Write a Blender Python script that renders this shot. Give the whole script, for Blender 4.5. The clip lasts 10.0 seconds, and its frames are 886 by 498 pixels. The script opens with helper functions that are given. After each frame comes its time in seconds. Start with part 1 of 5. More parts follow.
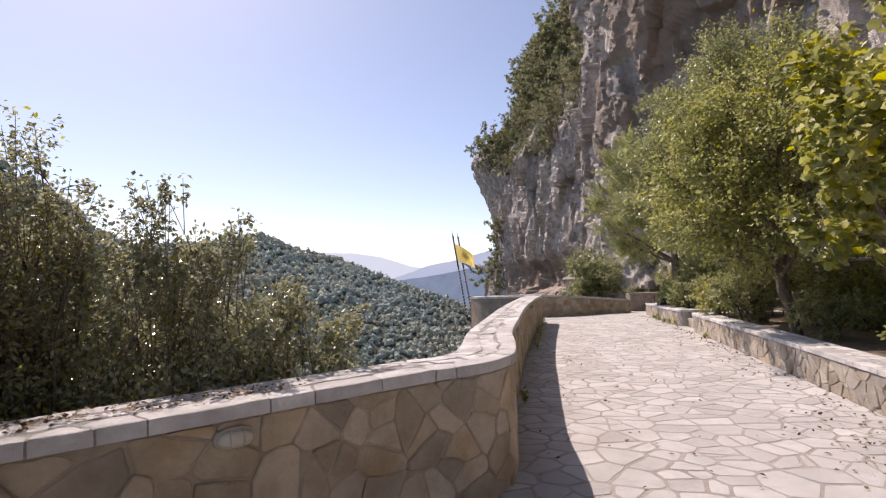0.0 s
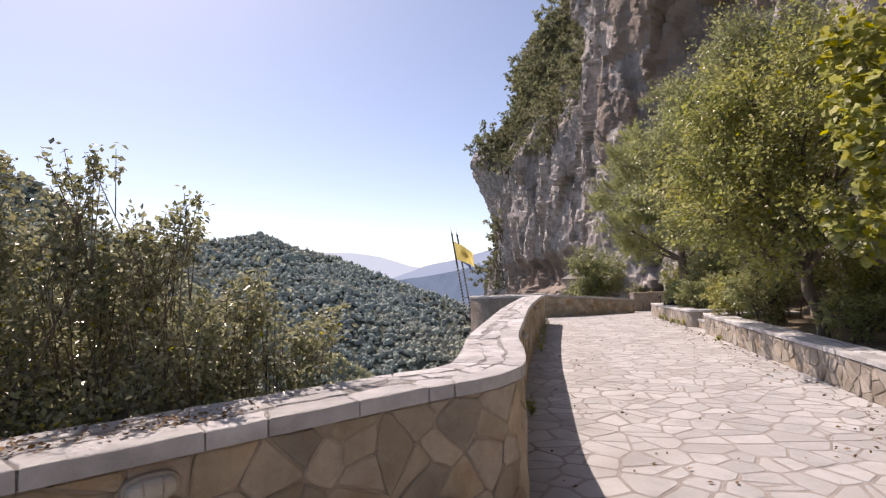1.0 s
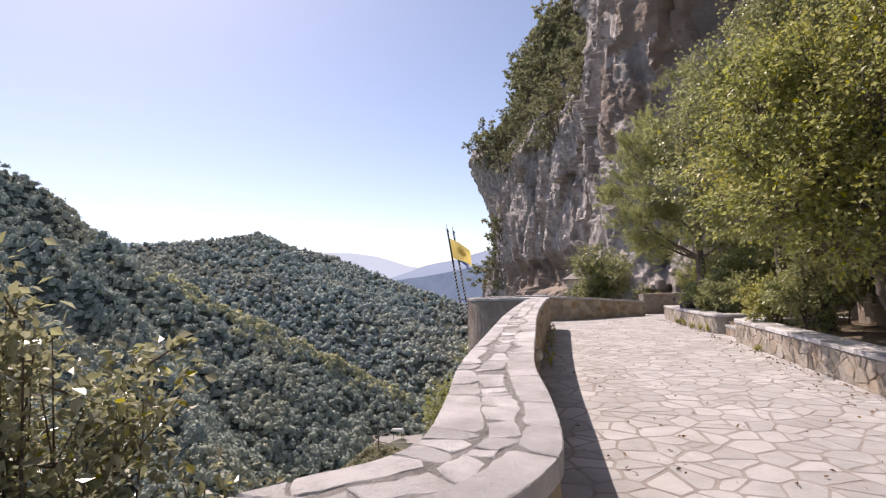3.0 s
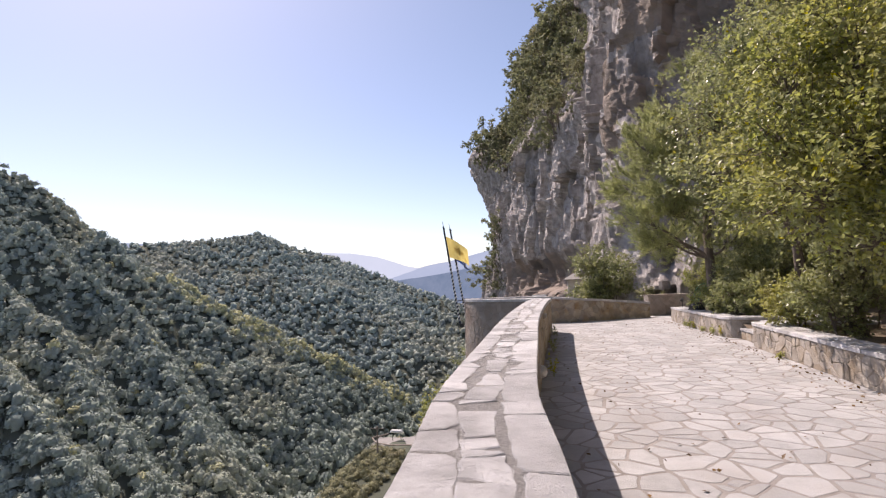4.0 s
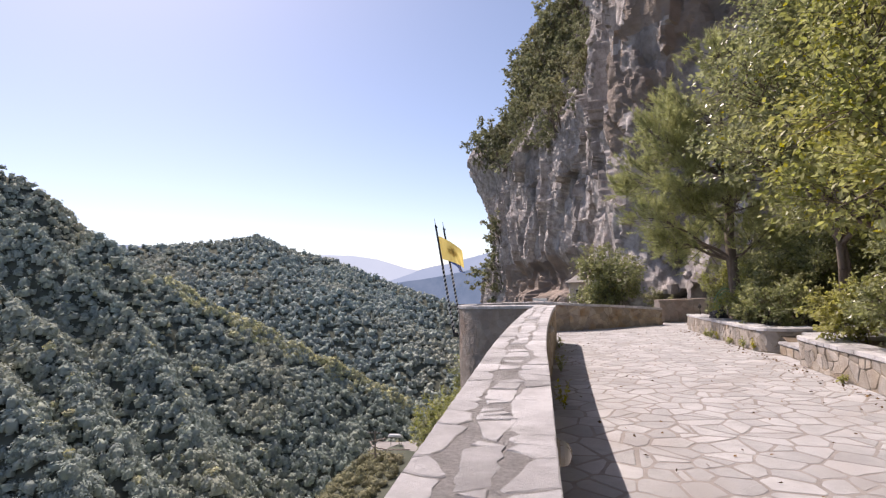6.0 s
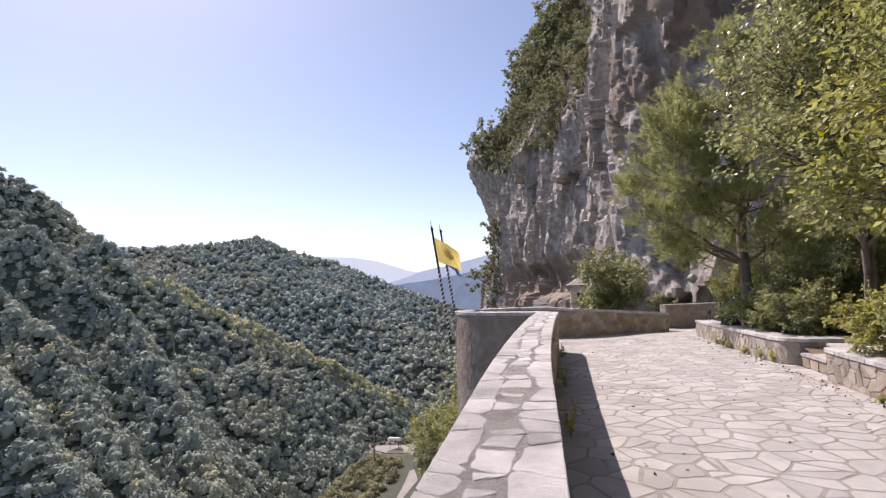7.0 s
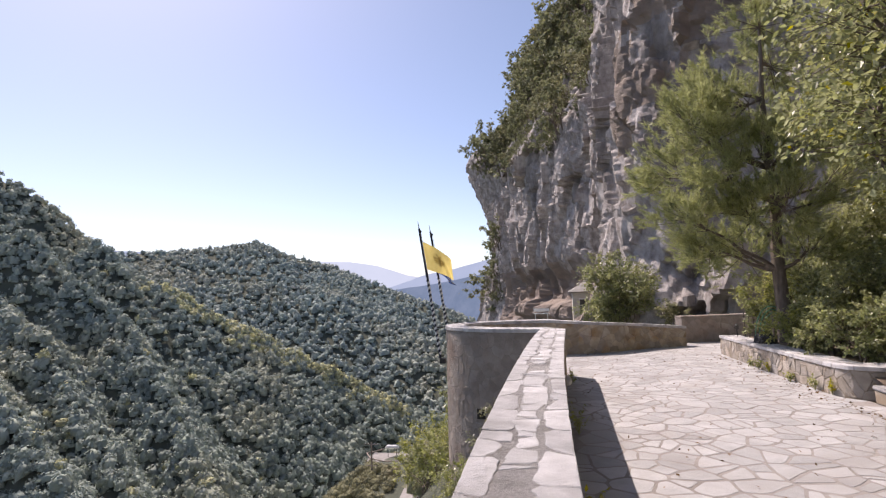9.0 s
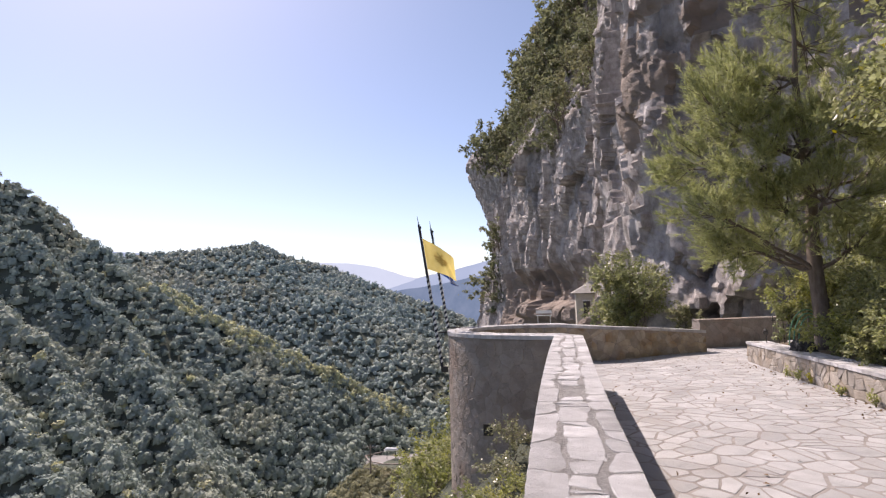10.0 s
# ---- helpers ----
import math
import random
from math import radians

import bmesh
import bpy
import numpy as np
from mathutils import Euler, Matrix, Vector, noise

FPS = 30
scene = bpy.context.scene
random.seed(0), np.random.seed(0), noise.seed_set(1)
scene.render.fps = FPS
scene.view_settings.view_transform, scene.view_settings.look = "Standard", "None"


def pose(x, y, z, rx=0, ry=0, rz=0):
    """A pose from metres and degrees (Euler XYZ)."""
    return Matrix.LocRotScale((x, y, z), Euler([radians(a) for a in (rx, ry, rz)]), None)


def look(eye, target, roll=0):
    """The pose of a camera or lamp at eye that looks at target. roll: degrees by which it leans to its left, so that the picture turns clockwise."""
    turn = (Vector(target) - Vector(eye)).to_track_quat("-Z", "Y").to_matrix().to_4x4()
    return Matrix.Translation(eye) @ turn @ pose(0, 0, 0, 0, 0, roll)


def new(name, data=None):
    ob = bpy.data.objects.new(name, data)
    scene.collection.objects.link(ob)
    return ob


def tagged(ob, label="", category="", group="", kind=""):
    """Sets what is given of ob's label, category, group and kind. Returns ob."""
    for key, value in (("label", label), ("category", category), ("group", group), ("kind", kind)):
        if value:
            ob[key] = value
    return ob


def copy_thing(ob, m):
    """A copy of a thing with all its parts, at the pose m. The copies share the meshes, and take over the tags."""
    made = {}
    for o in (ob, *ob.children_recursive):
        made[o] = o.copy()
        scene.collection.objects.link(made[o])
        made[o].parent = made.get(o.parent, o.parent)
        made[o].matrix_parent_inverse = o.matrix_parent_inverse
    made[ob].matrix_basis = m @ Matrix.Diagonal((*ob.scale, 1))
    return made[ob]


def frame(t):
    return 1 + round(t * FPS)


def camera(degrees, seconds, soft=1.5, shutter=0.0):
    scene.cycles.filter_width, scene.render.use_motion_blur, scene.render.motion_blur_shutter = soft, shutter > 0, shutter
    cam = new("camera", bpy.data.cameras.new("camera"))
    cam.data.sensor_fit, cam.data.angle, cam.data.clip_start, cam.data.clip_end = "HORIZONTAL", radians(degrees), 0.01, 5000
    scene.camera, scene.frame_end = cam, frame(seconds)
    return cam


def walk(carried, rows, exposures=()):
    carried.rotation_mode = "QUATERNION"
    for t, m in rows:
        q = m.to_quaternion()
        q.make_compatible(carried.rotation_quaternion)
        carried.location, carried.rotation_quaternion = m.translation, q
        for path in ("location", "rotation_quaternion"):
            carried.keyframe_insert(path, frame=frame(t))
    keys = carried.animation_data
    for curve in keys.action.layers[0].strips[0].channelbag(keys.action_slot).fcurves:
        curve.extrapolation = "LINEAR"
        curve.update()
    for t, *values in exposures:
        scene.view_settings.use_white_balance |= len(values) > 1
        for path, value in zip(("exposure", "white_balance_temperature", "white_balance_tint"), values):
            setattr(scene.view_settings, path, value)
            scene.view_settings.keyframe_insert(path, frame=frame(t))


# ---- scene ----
cam = camera(81.4, 10.0, soft=1.25)
METRES, EYE, TILT, LEAN, TURN = 8.333, 1.5, 0.0, 0.0, 12.8
ROWS = [
    (0.0, 0.0, 0.0, 0.0, 0.12, 3.49, 2.04),
    (0.5, -0.0015, 0.0364, -0.0016, 0.06, 3.45, 2.04),
    (1.0, 0.0022, 0.0805, -0.0031, 0.01, 3.45, 2.02),
    (1.5, 0.0058, 0.1234, -0.0033, -0.04, 3.43, 2.01),
    (2.0, 0.0078, 0.1728, -0.0026, -0.1, 3.45, 2.0),
    (2.5, 0.0113, 0.2208, -0.0022, -0.15, 3.45, 2.01),
    (4.0, 0.0328, 0.3727, -0.0041, -0.17, 3.5, 1.97),
    (4.5, 0.0423, 0.4163, -0.0015, -0.17, 3.54, 1.96),
    (5.0, 0.0498, 0.4669, 0.0008, -0.19, 3.62, 1.94),
    (5.5, 0.0551, 0.5167, -0.0008, -0.21, 3.68, 1.92),
    (7.0, 0.0738, 0.6519, 0.0089, -0.19, 3.97, 1.9),
    (7.5, 0.0852, 0.6934, 0.0124, -0.18, 4.11, 1.87),
    (8.0, 0.0939, 0.7458, 0.0159, -0.18, 4.26, 1.85),
    (8.5, 0.1023, 0.7998, 0.0196, -0.19, 4.37, 1.86),
    (9.0, 0.1061, 0.8614, 0.0241, -0.2, 4.49, 1.85),
    (9.5, 0.1045, 0.9235, 0.0263, -0.21, 4.56, 1.86),
    (10.0, 0.0999, 0.9895, 0.0255, -0.28, 4.62, 1.85),
]
EXPOSURES = [(0.0, 0.76, 7350, 22), (4.0, 0.76, 7150, 22), (10.0, 0.76, 7000, 22)]
walk(cam, [(t, pose(0, 0, EYE, TILT, LEAN, TURN) @ pose(METRES * x, METRES * y, METRES * z, 90 + pitch, roll, yaw)) for t, x, y, z, yaw, pitch, roll in ROWS], EXPOSURES)

# ---- world, sun ----
SUN_DIR = Vector((-0.53, 0.46, 0.93)).normalized()      # towards the sun
SUN_ELEV = math.asin(SUN_DIR.z)
SUN_AZ = math.atan2(SUN_DIR.x, SUN_DIR.y)               # clockwise from +y
world = bpy.data.worlds.new("sky")
scene.world = world
world.use_nodes = True
wn = world.node_tree
wn.nodes.clear()
sky = wn.nodes.new("ShaderNodeTexSky")
sky.sky_type = "NISHITA"
sky.sun_disc = False
sky.sun_elevation, sky.sun_rotation = SUN_ELEV, SUN_AZ
sky.altitude, sky.air_density, sky.dust_density, sky.ozone_density = 300, 0.8, 0.9, 1.2
bg = wn.nodes.new("ShaderNodeBackground")
bg.inputs["Strength"].default_value = 0.105
wo = wn.nodes.new("ShaderNodeOutputWorld")
wn.links.new(sky.outputs[0], bg.inputs[0])
wn.links.new(bg.outputs[0], wo.inputs[0])
sun = new("sun", bpy.data.lights.new("sun", "SUN"))
sun.data.energy, sun.data.angle, sun.data.color = 3.6, radians(0.6), (1.0, 0.95, 0.90)
sun.matrix_world = look(SUN_DIR * 100, (0, 0, 0))


# ---- materials ----
def material(name, c1, c2, scale=4.0, rough=0.85, bump=0.3, bscale=30.0, c3=None, c3scale=0.6, c3amount=0.5,
             spread=0.0, island=False, spec=0.3, trans=0.0, stretch=(1, 1, 1), bdist=0.02, metallic=0.0, lo=0.3, hi=0.7, detail=8, stain=None):
    """Two-scale noise colour with fine relief; spread: how far pieces differ from one another in lightness."""
    m = bpy.data.materials.new(name)
    m.use_nodes = True
    t = m.node_tree
    t.nodes.clear()
    N, L = t.nodes.new, t.links.new
    out, bsdf = N("ShaderNodeOutputMaterial"), N("ShaderNodeBsdfPrincipled")
    geo = N("ShaderNodeNewGeometry")
    mp = N("ShaderNodeMapping")
    mp.inputs["Scale"].default_value = stretch
    L(geo.outputs["Position"], mp.inputs[0])
    n1 = N("ShaderNodeTexNoise")
    n1.inputs["Scale"].default_value, n1.inputs["Detail"].default_value, n1.inputs["Roughness"].default_value = scale, detail, 0.65
    L(mp.outputs[0], n1.inputs["Vector"])
    ramp = N("ShaderNodeValToRGB")
    ramp.color_ramp.elements[0].position, ramp.color_ramp.elements[1].position = lo, hi
    ramp.color_ramp.elements[0].color, ramp.color_ramp.elements[1].color = (*c1, 1), (*c2, 1)
    L(n1.outputs["Fac"], ramp.inputs[0])
    col = ramp.outputs[0]
    if c3:
        n2 = N("ShaderNodeTexNoise")
        n2.inputs["Scale"].default_value, n2.inputs["Detail"].default_value = c3scale, 6
        mp2 = N("ShaderNodeMapping")
        mp2.inputs["Scale"].default_value = stain or stretch
        L(geo.outputs["Position"], mp2.inputs[0])
        L(mp2.outputs[0], n2.inputs["Vector"])
        r2 = N("ShaderNodeValToRGB")
        r2.color_ramp.elements[0].position, r2.color_ramp.elements[1].position = 0.5, 0.68
        r2.color_ramp.elements[0].color, r2.color_ramp.elements[1].color = (0, 0, 0, 1), (c3amount,) * 3 + (1,)
        L(n2.outputs["Fac"], r2.inputs[0])
        mix = N("ShaderNodeMix")
        mix.data_type = "RGBA"
        mix.inputs["B"].default_value = (*c3, 1)
        L(r2.outputs[0], mix.inputs["Factor"])
        L(col, mix.inputs["A"])
        col = mix.outputs["Result"]
    if spread:
        src = geo.outputs["Random Per Island"] if island else N("ShaderNodeObjectInfo").outputs["Random"]
        mr = N("ShaderNodeMapRange")
        mr.inputs["To Min"].default_value, mr.inputs["To Max"].default_value = 1 - spread, 1 + spread
        L(src, mr.inputs["Value"])
        hsv = N("ShaderNodeHueSaturation")
        L(mr.outputs[0], hsv.inputs["Value"])
        m2 = N("ShaderNodeMapRange")
        m2.inputs["To Min"].default_value, m2.inputs["To Max"].default_value = 1.0 - spread * 0.8, 1.0 + spread * 0.8
        wnz = N("ShaderNodeTexWhiteNoise")
        wnz.noise_dimensions = "1D"
        L(src, wnz.inputs["W"])
        L(wnz.outputs["Value"], m2.inputs["Value"])
        L(m2.outputs[0], hsv.inputs["Saturation"])
        L(col, hsv.inputs["Color"])
        col = hsv.outputs[0]
    L(col, bsdf.inputs["Base Color"])
    bsdf.inputs["Roughness"].default_value = rough
    bsdf.inputs["Specular IOR Level"].default_value = spec
    bsdf.inputs["Metallic"].default_value = metallic
    if bump:
        n3 = N("ShaderNodeTexNoise")
        n3.inputs["Scale"].default_value, n3.inputs["Detail"].default_value, n3.inputs["Roughness"].default_value = bscale, 10, 0.75
        L(mp.outputs[0], n3.inputs["Vector"])
        b = N("ShaderNodeBump")
        b.inputs["Strength"].default_value, b.inputs["Distance"].default_value = bump, bdist
        L(n3.outputs["Fac"], b.inputs["Height"])
        L(b.outputs[0], bsdf.inputs["Normal"])
    shader = bsdf.outputs[0]
    if trans:
        tr = N("ShaderNodeBsdfTranslucent")
        L(col, tr.inputs["Color"])
        ms = N("ShaderNodeMixShader")
        ms.inputs[0].default_value = trans
        L(shader, ms.inputs[1])
        L(tr.outputs[0], ms.inputs[2])
        shader = ms.outputs[0]
    L(shader, out.inputs["Surface"])
    return m


M_PAVE = material("flagstone", (0.36, 0.355, 0.352), (0.52, 0.512, 0.508), 3.2, 0.75, 0.8, 40, (0.30, 0.27, 0.25), 1.6, 0.5, spread=0.13, detail=12)
M_PAVE_JOIN = material("flagstone_far", (0.36, 0.355, 0.352), (0.52, 0.512, 0.508), 3.2, 0.75, 0.8, 40, (0.30, 0.27, 0.25), 1.6, 0.5, spread=0.13, island=True, detail=12)
M_STONE_PALE = material("planter_stone", (0.27, 0.235, 0.195), (0.46, 0.41, 0.355), 4.0, 0.85, 1.0, 14, (0.30, 0.22, 0.14), 2.6, 0.55, spread=0.24, bdist=0.03, detail=12)
M_MORTAR = material("paving_mortar", (0.29, 0.265, 0.245), (0.39, 0.36, 0.335), 9.0, 0.95, 0.8, 60, (0.22, 0.195, 0.175), 1.3, 0.6)
M_COPE = material("coping_slab", (0.42, 0.41, 0.408), (0.63, 0.618, 0.613), 5.0, 0.75, 1.0, 24, (0.27, 0.26, 0.25), 3.2, 0.55, spread=0.17, detail=13, bdist=0.025)
M_COPE_M = material("coping_mortar", (0.37, 0.35, 0.335), (0.61, 0.585, 0.565), 60.0, 0.95, 1.0, 95, (0.21, 0.19, 0.17), 4.0, 0.5, bdist=0.05)
M_STONE = material("wall_stone", (0.29, 0.235, 0.17), (0.48, 0.405, 0.31), 4.0, 0.85, 1.0, 14, (0.30, 0.18, 0.09), 2.6, 0.65, spread=0.24, bdist=0.03, detail=12)
M_STONE_M = material("wall_mortar", (0.28, 0.23, 0.175), (0.40, 0.335, 0.26), 9.0, 0.95, 0.9, 40, (0.18, 0.145, 0.105), 2.0, 0.5)
M_TOWER = material("tower_stone", (0.25, 0.21, 0.18), (0.42, 0.365, 0.315), 2.5, 0.9, 1.0, 14, (0.29, 0.20, 0.155), 1.2, 0.5, spread=0.13, bdist=0.04, detail=12)
M_POINT = material("tower_mortar", (0.25, 0.21, 0.18), (0.41, 0.357, 0.308), 12.0, 0.95, 1.0, 60, (0.27, 0.22, 0.18), 2.0, 0.4)
M_ROCK = material("cliff_rock", (0.27, 0.236, 0.216), (0.63, 0.582, 0.553), 1.5, 0.95, 0.7, 9.0, (0.15, 0.135, 0.128), 0.42, 0.72, stretch=(1, 1, 0.7), bdist=0.16, spec=0.1, lo=0.36, hi=0.66, detail=15, stain=(1, 1, 0.13))
M_ROCK_BROWN = material("ochre_rock", (0.25, 0.205, 0.175), (0.42, 0.345, 0.29), 0.5, 0.95, 0.9, 3.0, (0.20, 0.18, 0.17), 0.3, 0.7, stretch=(1, 1, 1.6), bdist=0.25, spec=0.1)
M_ROCK_N = material("outcrop_rock", (0.17, 0.15, 0.13), (0.42, 0.39, 0.36), 0.8, 0.95, 1.0, 5, (0.28, 0.21, 0.15), 0.4, 0.6, bdist=0.15, spec=0.1)
M_GROUND = material("hill_soil", (0.07, 0.08, 0.06), (0.125, 0.13, 0.10), 0.08, 0.95, 0.6, 0.8, (0.17, 0.165, 0.12), 0.018, 0.3, bdist=0.5, spec=0.1)
M_SOIL = material("planter_earth", (0.12, 0.09, 0.065), (0.24, 0.19, 0.14), 6, 0.95, 0.9, 25, (0.16, 0.15, 0.08), 1.0, 0.6)
M_ROAD = material("valley_road", (0.24, 0.225, 0.21), (0.33, 0.31, 0.29), 0.5, 0.9, 0.3, 6, (0.20, 0.18, 0.16), 0.2, 0.5)
# haze put into the crown colours: paled and greyed, bluer for the far hill
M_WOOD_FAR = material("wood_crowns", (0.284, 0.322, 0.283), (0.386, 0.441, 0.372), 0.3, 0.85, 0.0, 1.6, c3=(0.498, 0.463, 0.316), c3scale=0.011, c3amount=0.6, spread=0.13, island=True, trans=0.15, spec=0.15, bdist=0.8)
M_WOOD_HAZED = material("hazed_wood_crowns", (0.280, 0.325, 0.304), (0.373, 0.438, 0.394), 0.3, 0.85, 0.0, 1.2, c3=(0.492, 0.464, 0.352), c3scale=0.011, c3amount=0.5, spread=0.2, island=True, trans=0.15, spec=0.15, bdist=0.8)
M_WOOD_GOLD = material("autumn_crowns", (0.47, 0.465, 0.28), (0.63, 0.605, 0.36), 0.2, 0.8, 0.0, spread=0.3, island=True, trans=0.2, spec=0.2)
M_BARK = material("bark", (0.10, 0.08, 0.065), (0.22, 0.18, 0.15), 12, 0.9, 0.8, 40, stretch=(1, 1, 0.3))
M_LEAF_OAK = material("evergreen_leaf", (0.22, 0.23, 0.14), (0.38, 0.38, 0.23), 2.0, 0.26, 0.0, c3=(0.28, 0.22, 0.12), c3scale=1.5, c3amount=0.35, spread=0.32, island=True, spec=0.6, trans=0.5)
M_SCRUB = material("dry_scrub", (0.19, 0.19, 0.115), (0.32, 0.305, 0.185), 0.5, 0.85, 0.0, c3=(0.34, 0.29, 0.19), c3scale=0.06, c3amount=0.6, spread=0.18, island=True, trans=0.2, spec=0.15)
M_LEAF_CLIFF = material("cliff_shrub_leaf", (0.15, 0.17, 0.10), (0.29, 0.30, 0.17), 0.5, 0.6, 0.0, c3=(0.30, 0.25, 0.14), c3scale=0.3, c3amount=0.4, spread=0.3, island=True, spec=0.25, trans=0.4)
M_LEAF_LIME = material("lime_leaf", (0.25, 0.275, 0.095), (0.41, 0.42, 0.155), 1.0, 0.42, 0.0, c3=(0.45, 0.41, 0.14), c3scale=1.0, spread=0.28, island=True, spec=0.5, trans=0.54)
M_LEAF_GREEN = material("glossy_leaf", (0.21, 0.24, 0.11), (0.37, 0.385, 0.185), 1.0, 0.34, 0.0, c3=(0.38, 0.35, 0.15), c3scale=0.8, spread=0.28, island=True, spec=0.6, trans=0.52)
M_LEAF_YELLOW = material("yellowing_leaf", (0.33, 0.31, 0.04), (0.48, 0.44, 0.07), 1.0, 0.5, 0.0, spread=0.25, island=True, trans=0.45)
M_NEEDLE = material("pine_needle", (0.30, 0.33, 0.15), (0.49, 0.505, 0.245), 1.2, 0.5, 0.0, spread=0.25, island=True, trans=0.5)
M_POLE = material("navy_paint", (0.02, 0.022, 0.035), (0.035, 0.038, 0.055), 20, 0.5, 0.1, 80)
M_WHITE = material("white_paint", (0.68, 0.68, 0.66), (0.80, 0.80, 0.78), 8, 0.5, 0.1, 60)
M_FLAG = material("yellow_flag_cloth", (0.80, 0.64, 0.20), (0.88, 0.72, 0.27), 6, 0.8, 0.2, 200, trans=0.5)
M_FLAG_B = material("blue_flag_cloth", (0.03, 0.08, 0.28), (0.05, 0.11, 0.36), 6, 0.8, 0.2, 200, trans=0.3)
M_FLAG_W = material("white_flag_cloth", (0.70, 0.70, 0.70), (0.80, 0.80, 0.80), 6, 0.8, 0.2, 200, trans=0.3)
M_INK = material("dark_print", (0.70, 0.54, 0.16), (0.78, 0.61, 0.21), 30, 0.9, 0.0, trans=0.45)
M_IRON = material("dark_iron", (0.03, 0.03, 0.03), (0.07, 0.06, 0.05), 20, 0.6, 0.3, 60, spec=0.4)
M_GLASSY = material("frosted_lamp_glass", (0.34, 0.31, 0.25), (0.42, 0.39, 0.33), 10, 0.3, 0.0, spec=0.5)
M_LAMP = material("cast_lamp_rim", (0.28, 0.24, 0.18), (0.36, 0.31, 0.25), 20, 0.5, 0.2, 60)
M_BLACK = material("black_plastic", (0.015, 0.014, 0.013), (0.035, 0.032, 0.03), 15, 0.5, 0.4, 30)
M_HOSE = material("green_hose_rubber", (0.08, 0.22, 0.14), (0.14, 0.32, 0.2), 20, 0.4, 0.0)
M_ROOF = material("slate_roof", (0.27, 0.25, 0.23), (0.40, 0.38, 0.35), 2, 0.85, 0.8, 12, spread=0.15)
M_HUT = material("hut_masonry", (0.50, 0.46, 0.39), (0.66, 0.61, 0.53), 2.5, 0.9, 0.8, 9, (0.38, 0.34, 0.28), 1.0, 0.6, spread=0.2)
M_DRY = material("dry_leaf", (0.10, 0.06, 0.03), (0.24, 0.15, 0.07), 9, 0.8, 0.2, 50, spread=0.3, island=True)
M_TIMBER = material("weathered_timber", (0.16, 0.13, 0.11), (0.30, 0.26, 0.22), 3, 0.9, 0.5, 30, stretch=(1, 1, 0.2))


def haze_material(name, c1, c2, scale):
    """Distance veiled by air: a plain backdrop whose haze is put into a glowing colour, the light of the air before it.
    """
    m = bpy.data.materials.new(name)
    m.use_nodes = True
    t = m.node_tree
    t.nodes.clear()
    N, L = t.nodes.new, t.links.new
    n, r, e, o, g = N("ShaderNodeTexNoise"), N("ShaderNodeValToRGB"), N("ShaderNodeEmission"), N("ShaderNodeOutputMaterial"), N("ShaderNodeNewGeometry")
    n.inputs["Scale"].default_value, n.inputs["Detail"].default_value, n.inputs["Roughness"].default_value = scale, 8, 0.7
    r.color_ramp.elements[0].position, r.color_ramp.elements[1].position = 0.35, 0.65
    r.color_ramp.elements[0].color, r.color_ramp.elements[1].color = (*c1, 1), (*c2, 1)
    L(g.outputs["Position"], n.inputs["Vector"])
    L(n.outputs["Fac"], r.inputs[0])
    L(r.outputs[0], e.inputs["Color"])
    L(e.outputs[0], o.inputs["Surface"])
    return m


# ridges shaded by nothing; their haze is in the emitted colour, paler farther off
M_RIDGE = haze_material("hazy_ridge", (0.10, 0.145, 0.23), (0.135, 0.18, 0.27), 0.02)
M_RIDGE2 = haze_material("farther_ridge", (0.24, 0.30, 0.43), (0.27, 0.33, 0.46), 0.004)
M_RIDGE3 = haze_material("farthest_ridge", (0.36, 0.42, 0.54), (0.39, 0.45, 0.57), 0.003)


# ---- helpers for meshes ----
def tag_mesh(name, verts, faces, mat, parent=None, label="", smooth=False, kind=""):
    me = bpy.data.meshes.new(name)
    me.from_pydata([tuple(v) for v in verts], [], faces)
    me.materials.append(mat)
    if smooth:
        me.shade_smooth()
    ob = new(name, me)
    ob.parent = parent
    return tagged(ob, label=label, kind=kind)


def array_mesh(name, V, F, mat, parent=None, label="", kind="", smooth=False):
    """V: (n,3) array; F: (m,k) array of faces that all have k corners."""
    me = bpy.data.meshes.new(name)
    k = F.shape[1]
    me.vertices.add(len(V))
    me.vertices.foreach_set("co", np.ascontiguousarray(V, dtype=np.float32).ravel())
    me.loops.add(F.size)
    me.loops.foreach_set("vertex_index", np.ascontiguousarray(F, dtype=np.int32).ravel())
    me.polygons.add(len(F))
    me.polygons.foreach_set("loop_start", np.arange(0, F.size, k, dtype=np.int32))
    me.materials.append(mat)
    me.update(calc_edges=True)
    if smooth:
        me.shade_smooth()
    else:
        me.shade_flat()
    ob = new(name, me)
    ob.parent = parent
    return tagged(ob, label=label, kind=kind)


def part(name, bm, mat, parent, label=""):
    me = bpy.data.meshes.new(name)
    bm.to_mesh(me)
    bm.free()
    me.materials.append(mat)
    ob = new(name, me)
    ob.parent = parent
    return tagged(ob, label=label)


def thing(name, loc, label, category, group="", kind=""):
    ob = new(name)
    ob.location = loc
    ob.empty_display_size = 0.2
    return tagged(ob, label, category, group, kind)


